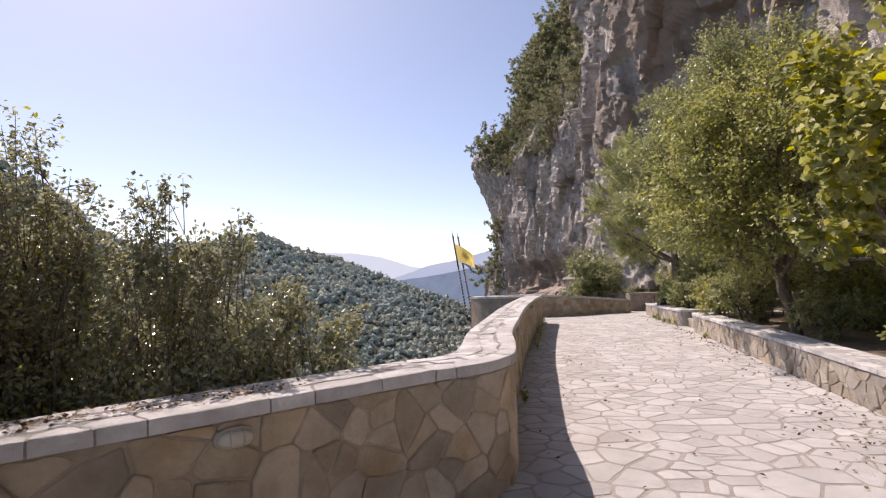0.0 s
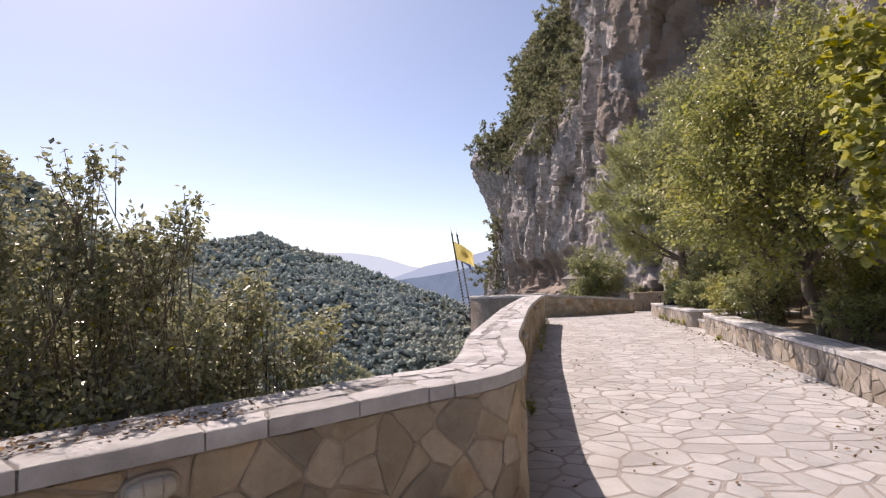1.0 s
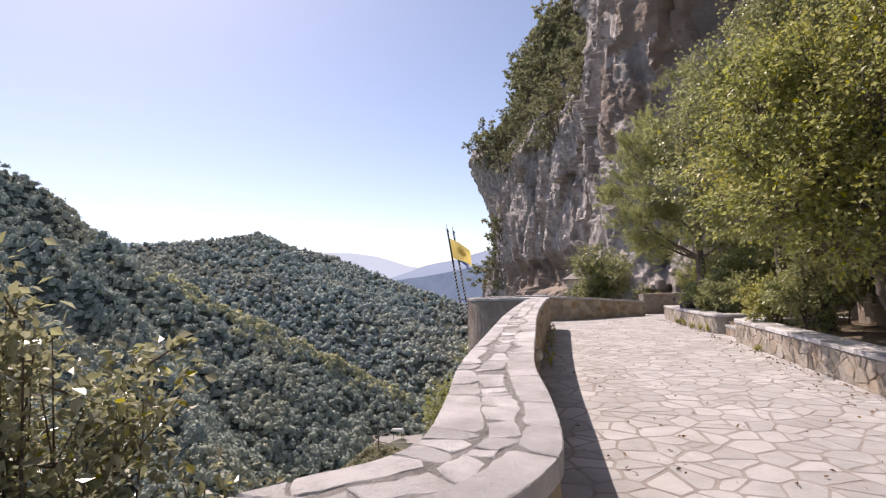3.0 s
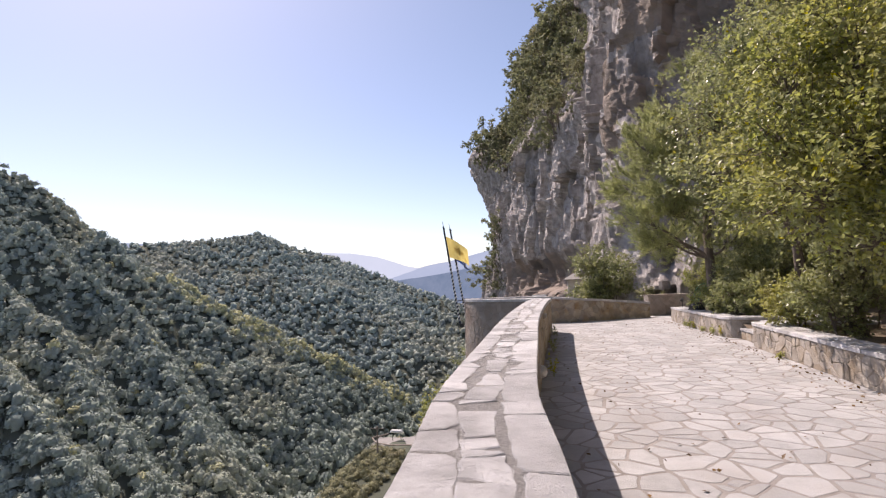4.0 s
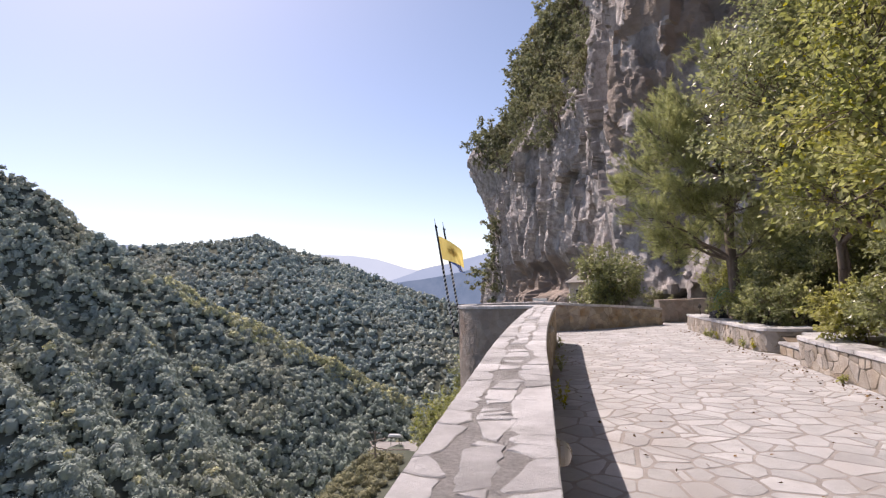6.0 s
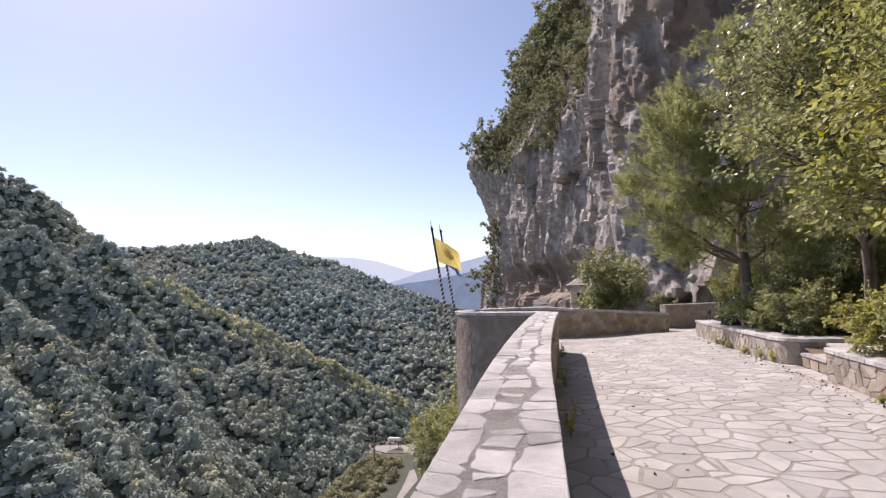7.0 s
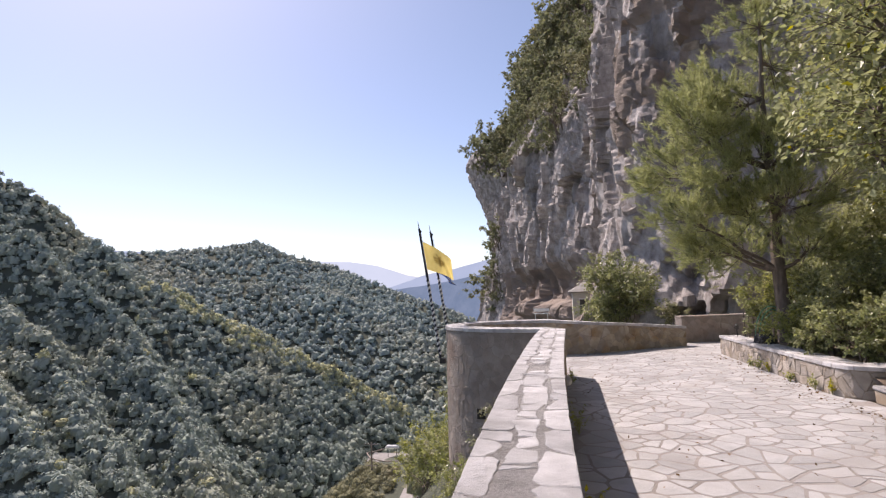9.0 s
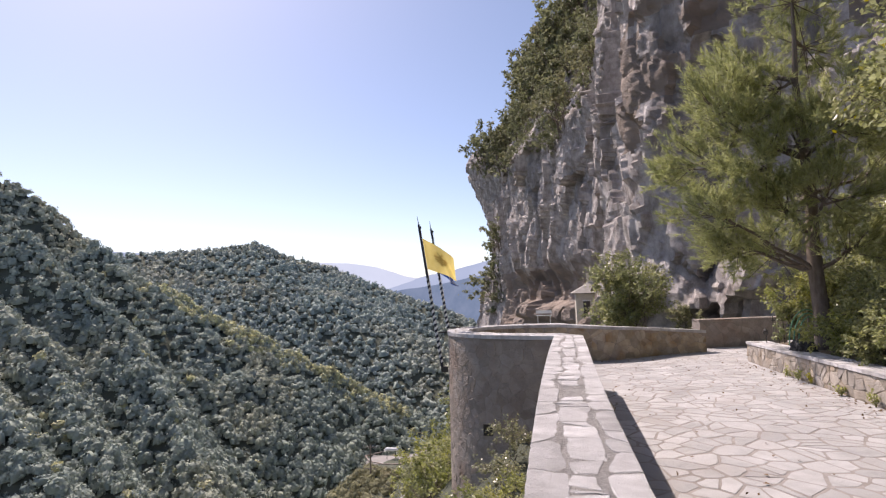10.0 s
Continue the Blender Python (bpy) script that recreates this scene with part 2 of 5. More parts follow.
def vnoise(x, y, seed=0):
    """Smooth value noise on arrays, 0 to 1."""
    xi, yi = np.floor(x).astype(np.int64), np.floor(y).astype(np.int64)
    fx, fy = x - xi, y - yi
    fx, fy = fx * fx * (3 - 2 * fx), fy * fy * (3 - 2 * fy)

    def hsh(a, b):
        n = (a * 374761393 + b * 668265263 + seed * 974711) & 0x7FFFFFFF
        n = ((n ^ (n >> 13)) * 1274126177) & 0x7FFFFFFF
        return ((n ^ (n >> 16)) & 0xFFFF) / 65535.0
    a, b, c, d = hsh(xi, yi), hsh(xi + 1, yi), hsh(xi, yi + 1), hsh(xi + 1, yi + 1)
    return (a * (1 - fx) + b * fx) * (1 - fy) + (c * (1 - fx) + d * fx) * fy


def fbm(x, y, octaves=5, seed=0, gain=0.5):
    total, amp, norm = np.zeros_like(x, dtype=float), 1.0, 0.0
    for k in range(octaves):
        total += amp * vnoise(x * 2 ** k, y * 2 ** k, seed + 17 * k)
        norm += amp
        amp *= gain
    return total / norm


def ridged(x, y, octaves=5, seed=0):
    total, amp, norm = np.zeros_like(x, dtype=float), 1.0, 0.0
    for k in range(octaves):
        total += amp * (1 - np.abs(2 * vnoise(x * 2 ** k, y * 2 ** k, seed + 31 * k) - 1))
        norm += amp
        amp *= 0.5
    return total / norm


def path_points(knots, step):
    """A smooth line through knots (Catmull-Rom), resampled; returns points, distances along it."""
    P = [Vector(k) for k in knots]
    P = [P[0] * 2 - P[1]] + P + [P[-1] * 2 - P[-2]]
    pts = []
    for i in range(1, len(P) - 2):
        for s in range(12):
            t = s / 12
            p0, p1, p2, p3 = P[i - 1:i + 3]
            pts.append(0.5 * ((2 * p1) + (p2 - p0) * t + (2 * p0 - 5 * p1 + 4 * p2 - p3) * t * t + (3 * p1 - p0 - 3 * p2 + p3) * t ** 3))
    pts.append(P[-2])
    A = np.array([p[:] for p in pts])
    d = np.concatenate([[0], np.cumsum(np.linalg.norm(np.diff(A, axis=0), axis=1))])
    n = max(2, int(round(d[-1] / step)) + 1)
    s = np.linspace(0, d[-1], n)
    return np.stack([np.interp(s, d, A[:, k]) for k in range(A.shape[1])], 1), s


def floor_z(y):
    """The paved way is level, then falls gently away past y = 15."""
    return -0.02 * max(0.0, y - 15.0)


def cells(w, h, sx, sy, rnd, jitter=0.38, gap=0.012, keep=None):
    """Irregular stone outlines that fill a w x h sheet: cells round jittered points, their corners cut a little."""
    nx, ny = max(1, round(w / sx)), max(1, round(h / sy))
    dx, dy = w / nx, h / ny
    seeds = {}
    for i in range(-2, nx + 2):
        for j in range(-2, ny + 2):
            off = 0.5 * dx if j % 2 else 0.0
            seeds[i, j] = ((i + 0.5 + rnd.uniform(-jitter, jitter)) * dx + off * 0.6, (j + 0.5 + rnd.uniform(-jitter, jitter)) * dy)
    out = []
    for (i, j), (cx, cy) in seeds.items():
        if not (-0.3 * dx < cx < w + 0.3 * dx and -0.3 * dy < cy < h + 0.3 * dy):
            continue
        if keep and not keep(cx, cy):
            continue
        poly = [(0, 0), (w, 0), (w, h), (0, h)]
        g = gap * rnd.uniform(0.7, 1.6)
        for di in range(-3, 4):
            for dj in range(-3, 4):
                o = seeds.get((i + di, j + dj))
                if o is None or (di == 0 and dj == 0):
                    continue
                vx, vy = o[0] - cx, o[1] - cy
                ln = math.hypot(vx, vy)
                if ln < 1e-6:
                    continue
                vx, vy = vx / ln, vy / ln
                lim = vx * cx + vy * cy + ln / 2 - g
                nxt = []
                for k in range(len(poly)):
                    a, b = poly[k], poly[(k + 1) % len(poly)]
                    da, db = a[0] * vx + a[1] * vy - lim, b[0] * vx + b[1] * vy - lim
                    if da <= 0:
                        nxt.append(a)
                    if (da < 0) != (db < 0) and abs(da - db) > 1e-9:
                        t = da / (da - db)
                        nxt.append((a[0] + (b[0] - a[0]) * t, a[1] + (b[1] - a[1]) * t))
                poly = nxt
                if len(poly) < 3:
                    break
            if len(poly) < 3:
                break
        if len(poly) < 3:
            continue
        cut = []
        n = len(poly)
        for k in range(n):
            a, b = poly[k], poly[(k + 1) % n]
            ln = math.hypot(b[0] - a[0], b[1] - a[1])
            if ln < 0.02:
                cut.append(((a[0] + b[0]) / 2, (a[1] + b[1]) / 2))
                continue
            c = min(0.3, rnd.uniform(0.006, 0.022) / ln)
            e = rnd.uniform(-0.004, 0.004)
            ox, oy = -(b[1] - a[1]) / ln * e, (b[0] - a[0]) / ln * e
            cut.append((a[0] + (b[0] - a[0]) * c + ox, a[1] + (b[1] - a[1]) * c + oy))
            for q in ((0.36, 0.66) if ln > 0.28 else (0.5,) if ln > 0.12 else ()):
                q += rnd.uniform(-0.08, 0.08)
                w1 = rnd.uniform(-0.006, 0.005)
                cut.append((a[0] + (b[0] - a[0]) * q - (b[1] - a[1]) / ln * w1, a[1] + (b[1] - a[1]) * q + (b[0] - a[0]) / ln * w1))
            cut.append((b[0] - (b[0] - a[0]) * c + ox, b[1] - (b[1] - a[1]) * c + oy))
        cut = [(min(w, max(0, p[0])), min(h, max(0, p[1]))) for p in cut]
        xs, ys = [p[0] for p in cut], [p[1] for p in cut]
        if (max(xs) - min(xs)) * (max(ys) - min(ys)) > 0.002:
            out.append(cut)
    return out


def coping_rows(full, w, length, rnd):
    """Slabs of a wall's top: two rows that keep the wall's edges, their joints skewed and ragged, mortar of changing width
    between them, and small broken pieces laid in it."""
    def ragged(a, b, amount):
        ln = math.hypot(b[0] - a[0], b[1] - a[1])
        n = max(1, int(ln / 0.05))
        pts = []
        for k in range(n):
            f = k / n
            e = rnd.uniform(-amount, amount) if k else 0.0
            pts.append((a[0] + (b[0] - a[0]) * f - (b[1] - a[1]) / (ln or 1) * e, a[1] + (b[1] - a[1]) * f + (b[0] - a[0]) / (ln or 1) * e))
        return pts

    out, side = [], ([], [])
    # the two edge rows break at different places
    for row in (0, 1):
        d, sk = rnd.uniform(-0.3, -0.05), 0.0
        while d < full:
            e, nsk = d + length * rnd.choice((0.5, 0.7, 0.9, 1.2, 1.6, 2.0)) * rnd.uniform(0.8, 1.2), rnd.uniform(-0.07, 0.07)
            side[row].append((d, e, sk, nsk))
            d, sk = e, nsk
    lines = [[rnd.uniform(0.22, 0.44) for _ in range(int(full / 0.2) + 4)], [rnd.uniform(0.56, 0.78) for _ in range(int(full / 0.2) + 4)]]

    def mid(x, row):
        k = max(0.0, x / 0.2)
        a = int(k)
        return w * (lines[row][a] * (1 - k + a) + lines[row][min(a + 1, len(lines[row]) - 1)] * (k - a))
    for row in (0, 1):
        sgn = 1 if row == 0 else -1
        for d, e, sk, nsk in side[row]:
            g = rnd.uniform(0.003, 0.008)
            gap = rnd.choice((0.004, 0.007, 0.012, 0.02, 0.035)) * rnd.uniform(0.6, 1.2)
            edge = 0.0 if row == 0 else w
            y1a, y1b = mid(d + sk, row) - sgn * gap, mid(e + nsk, row) - sgn * gap * rnd.uniform(0.3, 1.4)
            xa, xb = d + sk + g, e + nsk - g
            ca, cb = rnd.uniform(0.005, 0.07), rnd.uniform(0.005, 0.07)    # worn inner corners
            quad = [(d + g, edge), (e - g, edge), (xb, y1b - sgn * cb * 0.8), (xb - cb, y1b), (xa + ca, y1a), (xa, y1a - sgn * ca * 0.8)]
            if row:
                quad = quad[::-1]
            poly = []
            for k in range(6):
                poly += ragged(quad[k], quad[(k + 1) % 6], 0.003 if k == (4 if row else 0) else 0.009)
            out.append([(min(full, max(0.0, x)), min(w, max(0.0, y))) for x, y in poly])
    # pieces of all sizes along the middle
    d = 0.05
    while d < full - 0.3:
        e = d + length * rnd.choice((0.25, 0.4, 0.6, 0.9, 1.2)) * rnd.uniform(0.8, 1.2)
        if rnd.random() > 0.07:
            g, sk, nsk = rnd.uniform(0.004, 0.016), rnd.uniform(-0.03, 0.03), rnd.uniform(-0.03, 0.03)
            quad = [(d + g + sk, mid(d, 0) + g), (e - g + nsk, mid(e, 0) + g * rnd.uniform(0.4, 2)), (e - g - nsk, mid(e, 1) - g), (d + g - sk, mid(d, 1) - g * rnd.uniform(0.4, 2))]
            poly = []
            for k in range(4):
                poly += ragged(quad[k], quad[(k + 1) % 4], 0.010)
            out.append([(min(full, max(0.0, x)), y) for x, y in poly])
        d = e
    return [p for p in out if len(p) > 3 and max(q[0] for q in p) - min(q[0] for q in p) > 0.04]


def stone_mesh(poly, place, proud, deep, rnd, bevel=0.008, tilt=0.004):
    """Verts and faces of one stone: its outline laid by place(s, t, height) with a bevelled rim."""
    cx, cy = sum(p[0] for p in poly) / len(poly), sum(p[1] for p in poly) / len(poly)
    tx, ty = rnd.uniform(-tilt, tilt), rnd.uniform(-tilt, tilt)
    size = max(0.08, max(abs(p[0] - cx) for p in poly))
    n, V, F = len(poly), [], []
    pr = proud * rnd.uniform(0.6, 1.25)
    for ring, (shr, hh) in enumerate(((0.0, -deep), (0.0, pr - bevel), (bevel, pr))):
        for x, y in poly:
            d = math.hypot(x - cx, y - cy) or 1
            q = max(0.0, 1 - shr * 1.6 / d)
            V.append(place(cx + (x - cx) * q, cy + (y - cy) * q, hh + ((x - cx) * tx + (y - cy) * ty) / size * (ring > 0)))
    V.append(place(cx, cy, pr + rnd.uniform(0, 0.15) * bevel))
    for ring in (0, 1):
        for k in range(n):
            a, b = ring * n + k, ring * n + (k + 1) % n
            F.append((a, b, b + n, a + n))
    for k in range(n):
        F.append((2 * n + k, 2 * n + (k + 1) % n, 3 * n))
    return V, F


def lay_stones(parent, polys, place, mat, name, rnd, proud, deep, bevel=0.008, tilt=0.004, pick=None, rest_mat=None):
    """Each stone an object under parent; those that pick() refuses are joined into one part."""
    JV, JF = [], []
    for p in polys:
        V, F = stone_mesh(p, place, proud, deep, rnd, bevel, tilt)
        if pick is None or pick(V[-1]):
            tag_mesh(name, V, F, mat, parent)
        else:
            o = len(JV)
            JV += V
            JF += [tuple(i + o for i in f) for f in F]
    if JV:
        tag_mesh(name + "s_beyond", JV, JF, rest_mat or mat, parent, kind="stuff")


# ---- the paved way ----
rnd = random.Random(11)
WEST, EAST, SOUTH, NORTH = -0.72, 3.25, -3.0, 27.0
paved_way = thing("pavement", (0, 0, 0), "pale irregular limestone flagstones with mortar joints on a walled way", "pavement", kind="structure")
nb = 60
BV, BF = [], []
for k in range(nb + 1):
    y = SOUTH + (NORTH - SOUTH) * k / nb
    left = WEST - 0.05 - (0 if y < 17.9 or y > 21.2 else 1.6) - max(0.0, 3.2 - y) * 1.15 * (y < 3.2)
    right = EAST + 0.1 + (0 if y < 20.5 else (y - 20.5) * 0.8)
    BV += [(left, y, floor_z(y) - 0.001), (right, y, floor_z(y) - 0.001), (left, y, -0.6), (right, y, -0.6)]
for k in range(nb):
    a, b = 4 * k, 4 * (k + 1)
    BF += [(a, a + 1, b + 1, b), (a + 2, b + 2, b + 3, a + 3), (a, b, b + 2, a + 2), (a + 1, a + 3, b + 3, b + 1)]
tag_mesh("mortar_bed", BV, BF, M_MORTAR, paved_way, "grey-brown mortar bed")


def on_way(cx, cy):
    x, y = cx - 5.0, cy + SOUTH
    left = WEST - (0 if y < 17.8 or y > 21.3 else 1.5) - (max(0.0, 3.2 - y) * 1.1)
    return left < x < EAST + (0 if y < 20.5 else (y - 20.5) * 0.8)


pave_cells = cells(12.0, NORTH - SOUTH, 0.31, 0.205, rnd, 0.92, 0.0125, on_way)
lay_stones(paved_way, pave_cells, lambda s, t, h: (s - 5.0, t + SOUTH, floor_z(t + SOUTH) + h), M_PAVE, "flagstone", rnd, 0.0025, 0.03, 0.0025, 0.0012,
           pick=lambda v: 4.4 < v[1] < 9.3, rest_mat=M_PAVE_JOIN)


# ---- walls of rubble stone ----
def rubble_wall(name, knots, width, top, label, rnd, base=-0.4, cope=0.075, over=0.025, near=None, far=None, body_mat=None, stone_mat=None,
                cope_cells=0.28, face_cells=(0.25, 0.18), pick=None, foot=None, cope_mat=None):
    """A wall along knots, which run along its face on the walker's side; width goes off to the left of that line.
    top, base: heights as functions of the place; near and far: whether the two faces get stones."""
    L, s = path_points(knots, 0.12)
    L2 = np.array([(*p[:2], 0) for p in L])
    T = np.gradient(L2, axis=0)
    T /= np.linalg.norm(T, axis=1)[:, None]
    Nrm = np.stack([-T[:, 1], T[:, 0], np.zeros(len(T))], 1)          # to the left of travel
    wall = thing(name, tuple(L2[0]), label, "wall", kind="structure")
    o = Vector(L2[0])

    def at(d):
        q = [np.interp(d, s, L2[:, k]) for k in (0, 1)]
        n = [np.interp(d, s, Nrm[:, k]) for k in (0, 1)]
        ln = math.hypot(*n)
        return q[0], q[1], n[0] / ln, n[1] / ln

    V, F = [], []
    for k in range(len(L2)):
        p, n = L2[k], Nrm[k]
        zt, zb = top(p) - cope, base(p) if callable(base) else base
        a, b = p + n * 0.003, p + n * (width - 0.003)
        zf = foot(p) if foot else zb
        V += [(a[0] - o.x, a[1] - o.y, zb), (b[0] - o.x, b[1] - o.y, zf), (b[0] - o.x, b[1] - o.y, zt + 0.04), (a[0] - o.x, a[1] - o.y, zt + 0.04)]
    for k in range(len(L2) - 1):
        for r in range(4):
            F.append((k * 4 + r, k * 4 + (r + 1) % 4, (k + 1) * 4 + (r + 1) % 4, (k + 1) * 4 + r))
    F += [(3, 2, 1, 0), tuple(len(V) - 4 + r for r in range(4))]
    tag_mesh("core", V, F, body_mat or M_STONE_M, wall, "mortared rubble core")
    full = s[-1]
    # coping bed of mortar and slabs on it
    V, F = [], []
    for k in range(len(L2)):
        p, n = L2[k], Nrm[k]
        zt = top(p)
        a, b = p - n * (over - 0.006), p + n * (width + over - 0.006)
        V += [(a[0] - o.x, a[1] - o.y, zt - cope + 0.004), (b[0] - o.x, b[1] - o.y, zt - cope + 0.004), (b[0] - o.x, b[1] - o.y, zt - 0.001), (a[0] - o.x, a[1] - o.y, zt - 0.001)]
    F = []
    for k in range(len(L2) - 1):
        for r in range(4):
            F.append((k * 4 + r, k * 4 + (r + 1) % 4, (k + 1) * 4 + (r + 1) % 4, (k + 1) * 4 + r))
    F += [(3, 2, 1, 0), tuple(len(V) - 4 + r for r in range(4))]
    tag_mesh("coping_bed", V, F, cope_mat or M_COPE_M, wall, "dark lichened mortar under the coping")

    def on_top(d, w, h):
        x, y, nx, ny = at(d)
        return (x + nx * (w - over) - o.x, y + ny * (w - over) - o.y, top((x, y)) + h)
    lay_stones(wall, coping_rows(full, width + 2 * over, cope_cells, rnd), on_top, cope_mat or M_COPE, "coping_slab", rnd, 0.0035, cope - 0.006, 0.004, 0.003, pick=pick)
    for side, want in ((0, near), (1, far)):
        if not want:
            continue
        low, high, d0, d1 = want

        def on_face(d, z, h):
            x, y, nx, ny = at(d0 + d)
            off = -h if side == 0 else width + h
            p = (x + nx * off - o.x, y + ny * off - o.y)
            zb = base((x, y)) if callable(base) else base
            zz = low if not callable(low) else low((x, y))
            zt = top((x, y)) - cope
            return (*p, zz + (zt - zz) * z / high)
        d1 = full if d1 is None else d1
        polys = cells(d1 - d0, high, *face_cells, rnd, 0.85, 0.003)
        lay_stones(wall, polys, on_face, stone_mat or M_STONE, "wall_stone", rnd, 0.008, 0.03, 0.007, 0.009, pick=pick)
    return wall


# the long parapet: it comes in slantwise, bends and follows the way
PAR = [(-4.6, -1.25), (-3.2, 0.35), (-2.15, 1.58), (-1.4, 2.52), (-0.86, 3.2), (-0.58, 3.5), (-0.43, 3.8), (-0.4, 4.1), (-0.46, 4.75), (-0.57, 5.7),
       (-0.65, 7.8), (-0.72, 10.0), (-0.73, 13.0), (-0.66, 17.33)]
parapet = rubble_wall("parapet_wall", PAR, 0.43, lambda p: 0.93 + floor_z(p[1]), "waist-high rubble stone parapet with pale flagstone coping", random.Random(3),
                      near=(0.0, 0.85, 1.5, None), pick=None, foot=lambda p: -3.5)
# the round bastion and the wall that closes the way, one curve
BAST = [(2.65, 23.88), (2.1, 23.58), (1.4, 23.15), (0.8, 22.65), (0.25, 22.15), (-0.7, 21.75), (-1.7, 21.6), (-2.6, 21.2), (-3.2, 20.4), (-3.38, 19.4), (-3.1, 18.5), (-2.5, 17.85), (-1.8, 17.5), (-1.1, 17.34), (-0.66, 17.32)]


def bast_top(p):
    return 0.93 + floor_z(p[1]) - max(0.0, p[0] + 1.04) * 0.093


bastion = rubble_wall("bastion_wall", BAST, 0.40, bast_top, "round rubble bastion wall with flat coping and a sheer outer face", random.Random(4),
                      base=lambda p: -9.0 if p[0] < 0.2 else -0.6, foot=lambda p: -0.6, stone_mat=M_STONE, body_mat=M_TOWER,
                      far=(lambda p: floor_z(p[1]), 0.85, 0.0, None), pick=lambda v: True)
rubble_wall("end_wall", [(5.4, 25.75), (4.2, 25.4), (2.85, 25.0)], 0.4, lambda p: 0.62, "dark rubble wall that ends the way under the cliff", random.Random(17), base=-0.9, over=0.0,
            far=(lambda p: -0.25, 0.9, 0.0, None), stone_mat=M_TOWER, body_mat=M_TOWER, cope_mat=M_TOWER)
# the sheer outer face of the bastion, rougher and darker
tower_line, tower_s = path_points(BAST[4:], 0.12)
tower_t = np.gradient(tower_line, axis=0)
tower_t /= np.linalg.norm(tower_t, axis=1)[:, None]


def on_tower(d, z, h):
    x, y = np.interp(d, tower_s, tower_line[:, 0]), np.interp(d, tower_s, tower_line[:, 1])
    tx, ty = np.interp(d, tower_s, tower_t[:, 0]), np.interp(d, tower_s, tower_t[:, 1])
    h = h + 0.03 * (7.8 - z) * 0.35
    top = bast_top((x, y)) - 0.08
    return (x + ty * h - BAST[0][0], y - tx * h - BAST[0][1], top - 7.8 + z)


HOLE = (tower_s[-1] - 1.75, 7.8 - 1.62)                 # a drain hole through the face
tower_cells = [p for p in cells(tower_s[-1], 7.8, 0.25, 0.15, random.Random(14), 0.5, 0.002)
               if not (abs(sum(q[0] for q in p) / len(p) - HOLE[0]) < 0.16 and abs(sum(q[1] for q in p) / len(p) - HOLE[1]) < 0.12)]
lay_stones(bastion, tower_cells, on_tower, M_TOWER, "tower_stone", random.Random(15), 0.006, 0.05, 0.006, 0.005,
           pick=lambda v: v[2] > -2.2 and v[1] + BAST[0][1] < 20.0)
dd, zz = np.meshgrid(np.linspace(0.02, tower_s[-1] - 0.02, 90), np.linspace(0.05, 7.75, 12), indexing="ij")
ring = [on_tower(a, b, -0.002) for a, b in zip(dd.ravel(), zz.ravel())]
ti = np.arange(dd.size).reshape(dd.shape)
tag_mesh("pointing", [tuple(map(float, v)) for v in ring], [tuple(map(int, f)) for f in np.stack([ti[:-1, :-1], ti[1:, :-1], ti[1:, 1:], ti[:-1, 1:]], -1).reshape(-1, 4)], M_POINT, bastion, "flush grey-brown mortar between the stones")
hole_mid = on_tower(HOLE[0], HOLE[1], 0.012)
bm = bmesh.new()
bmesh.ops.create_cube(bm, size=1)
bmesh.ops.scale(bm, vec=(0.2, 0.05, 0.2), verts=bm.verts)
ob = part("drain_hole", bm, M_BLACK, bastion, "dark square drain hole")
ob.location = hole_mid
# planters on the other side
def planter(name, knots, label, rnd):
    return rubble_wall(name, knots, 0.40, lambda p: 0.46 + floor_z(p[1]), label, rnd, cope=0.06, face_cells=(0.19, 0.22), stone_mat=M_STONE_PALE,
                       near=(lambda p: floor_z(p[1]), 0.40, 0.0, None))


planter("planter_wall", [(3.16, 21.4), (3.12, 19.0), (3.1, 16.6), (3.14, 15.75), (3.35, 15.5), (3.9, 15.4), (5.2, 15.4)], "low rubble planter wall topped with pale slabs", random.Random(5))
planter("planter_wall", [(5.2, 14.35), (3.9, 14.3), (3.3, 14.2), (3.16, 13.9), (3.14, 12.0), (3.12, 9.0), (3.05, 6.0), (2.95, 2.0), (2.9, -3.0)], "low rubble planter wall edged with pale slabs", random.Random(6))


# ---- the lie of the land ----
def ridge_height(X, Y, knots, slope, power=1.0):
    best = np.full(X.shape, -1e4)
    for (ax, ay, az), (bx, by, bz) in zip(knots[:-1], knots[1:]):
        vx, vy = bx - ax, by - ay
        t = np.clip(((X - ax) * vx + (Y - ay) * vy) / (vx * vx + vy * vy), 0, 1)
        d = np.hypot(X - ax - t * vx, Y - ay - t * vy)
        best = np.maximum(best, az + (bz - az) * t - slope * d ** power)
    return best


NEAR_CREST = [(-900, 150, 268), (-560, 190, 184), (-400, 255, 114), (-362, 300, 76), (-350, 330, 48), (-350, 346, 33), (-328, 418, -16), (-228, 510, -84), (-150, 575, -124)]
MID_CREST = [(-1100, 420, 150), (-640, 590, 62), (-555, 650, 69), (-455, 722, 80), (-375, 768, 44), (-300, 800, 14), (-245, 800, -14), (-120, 745, -52), (60, 700, -70)]


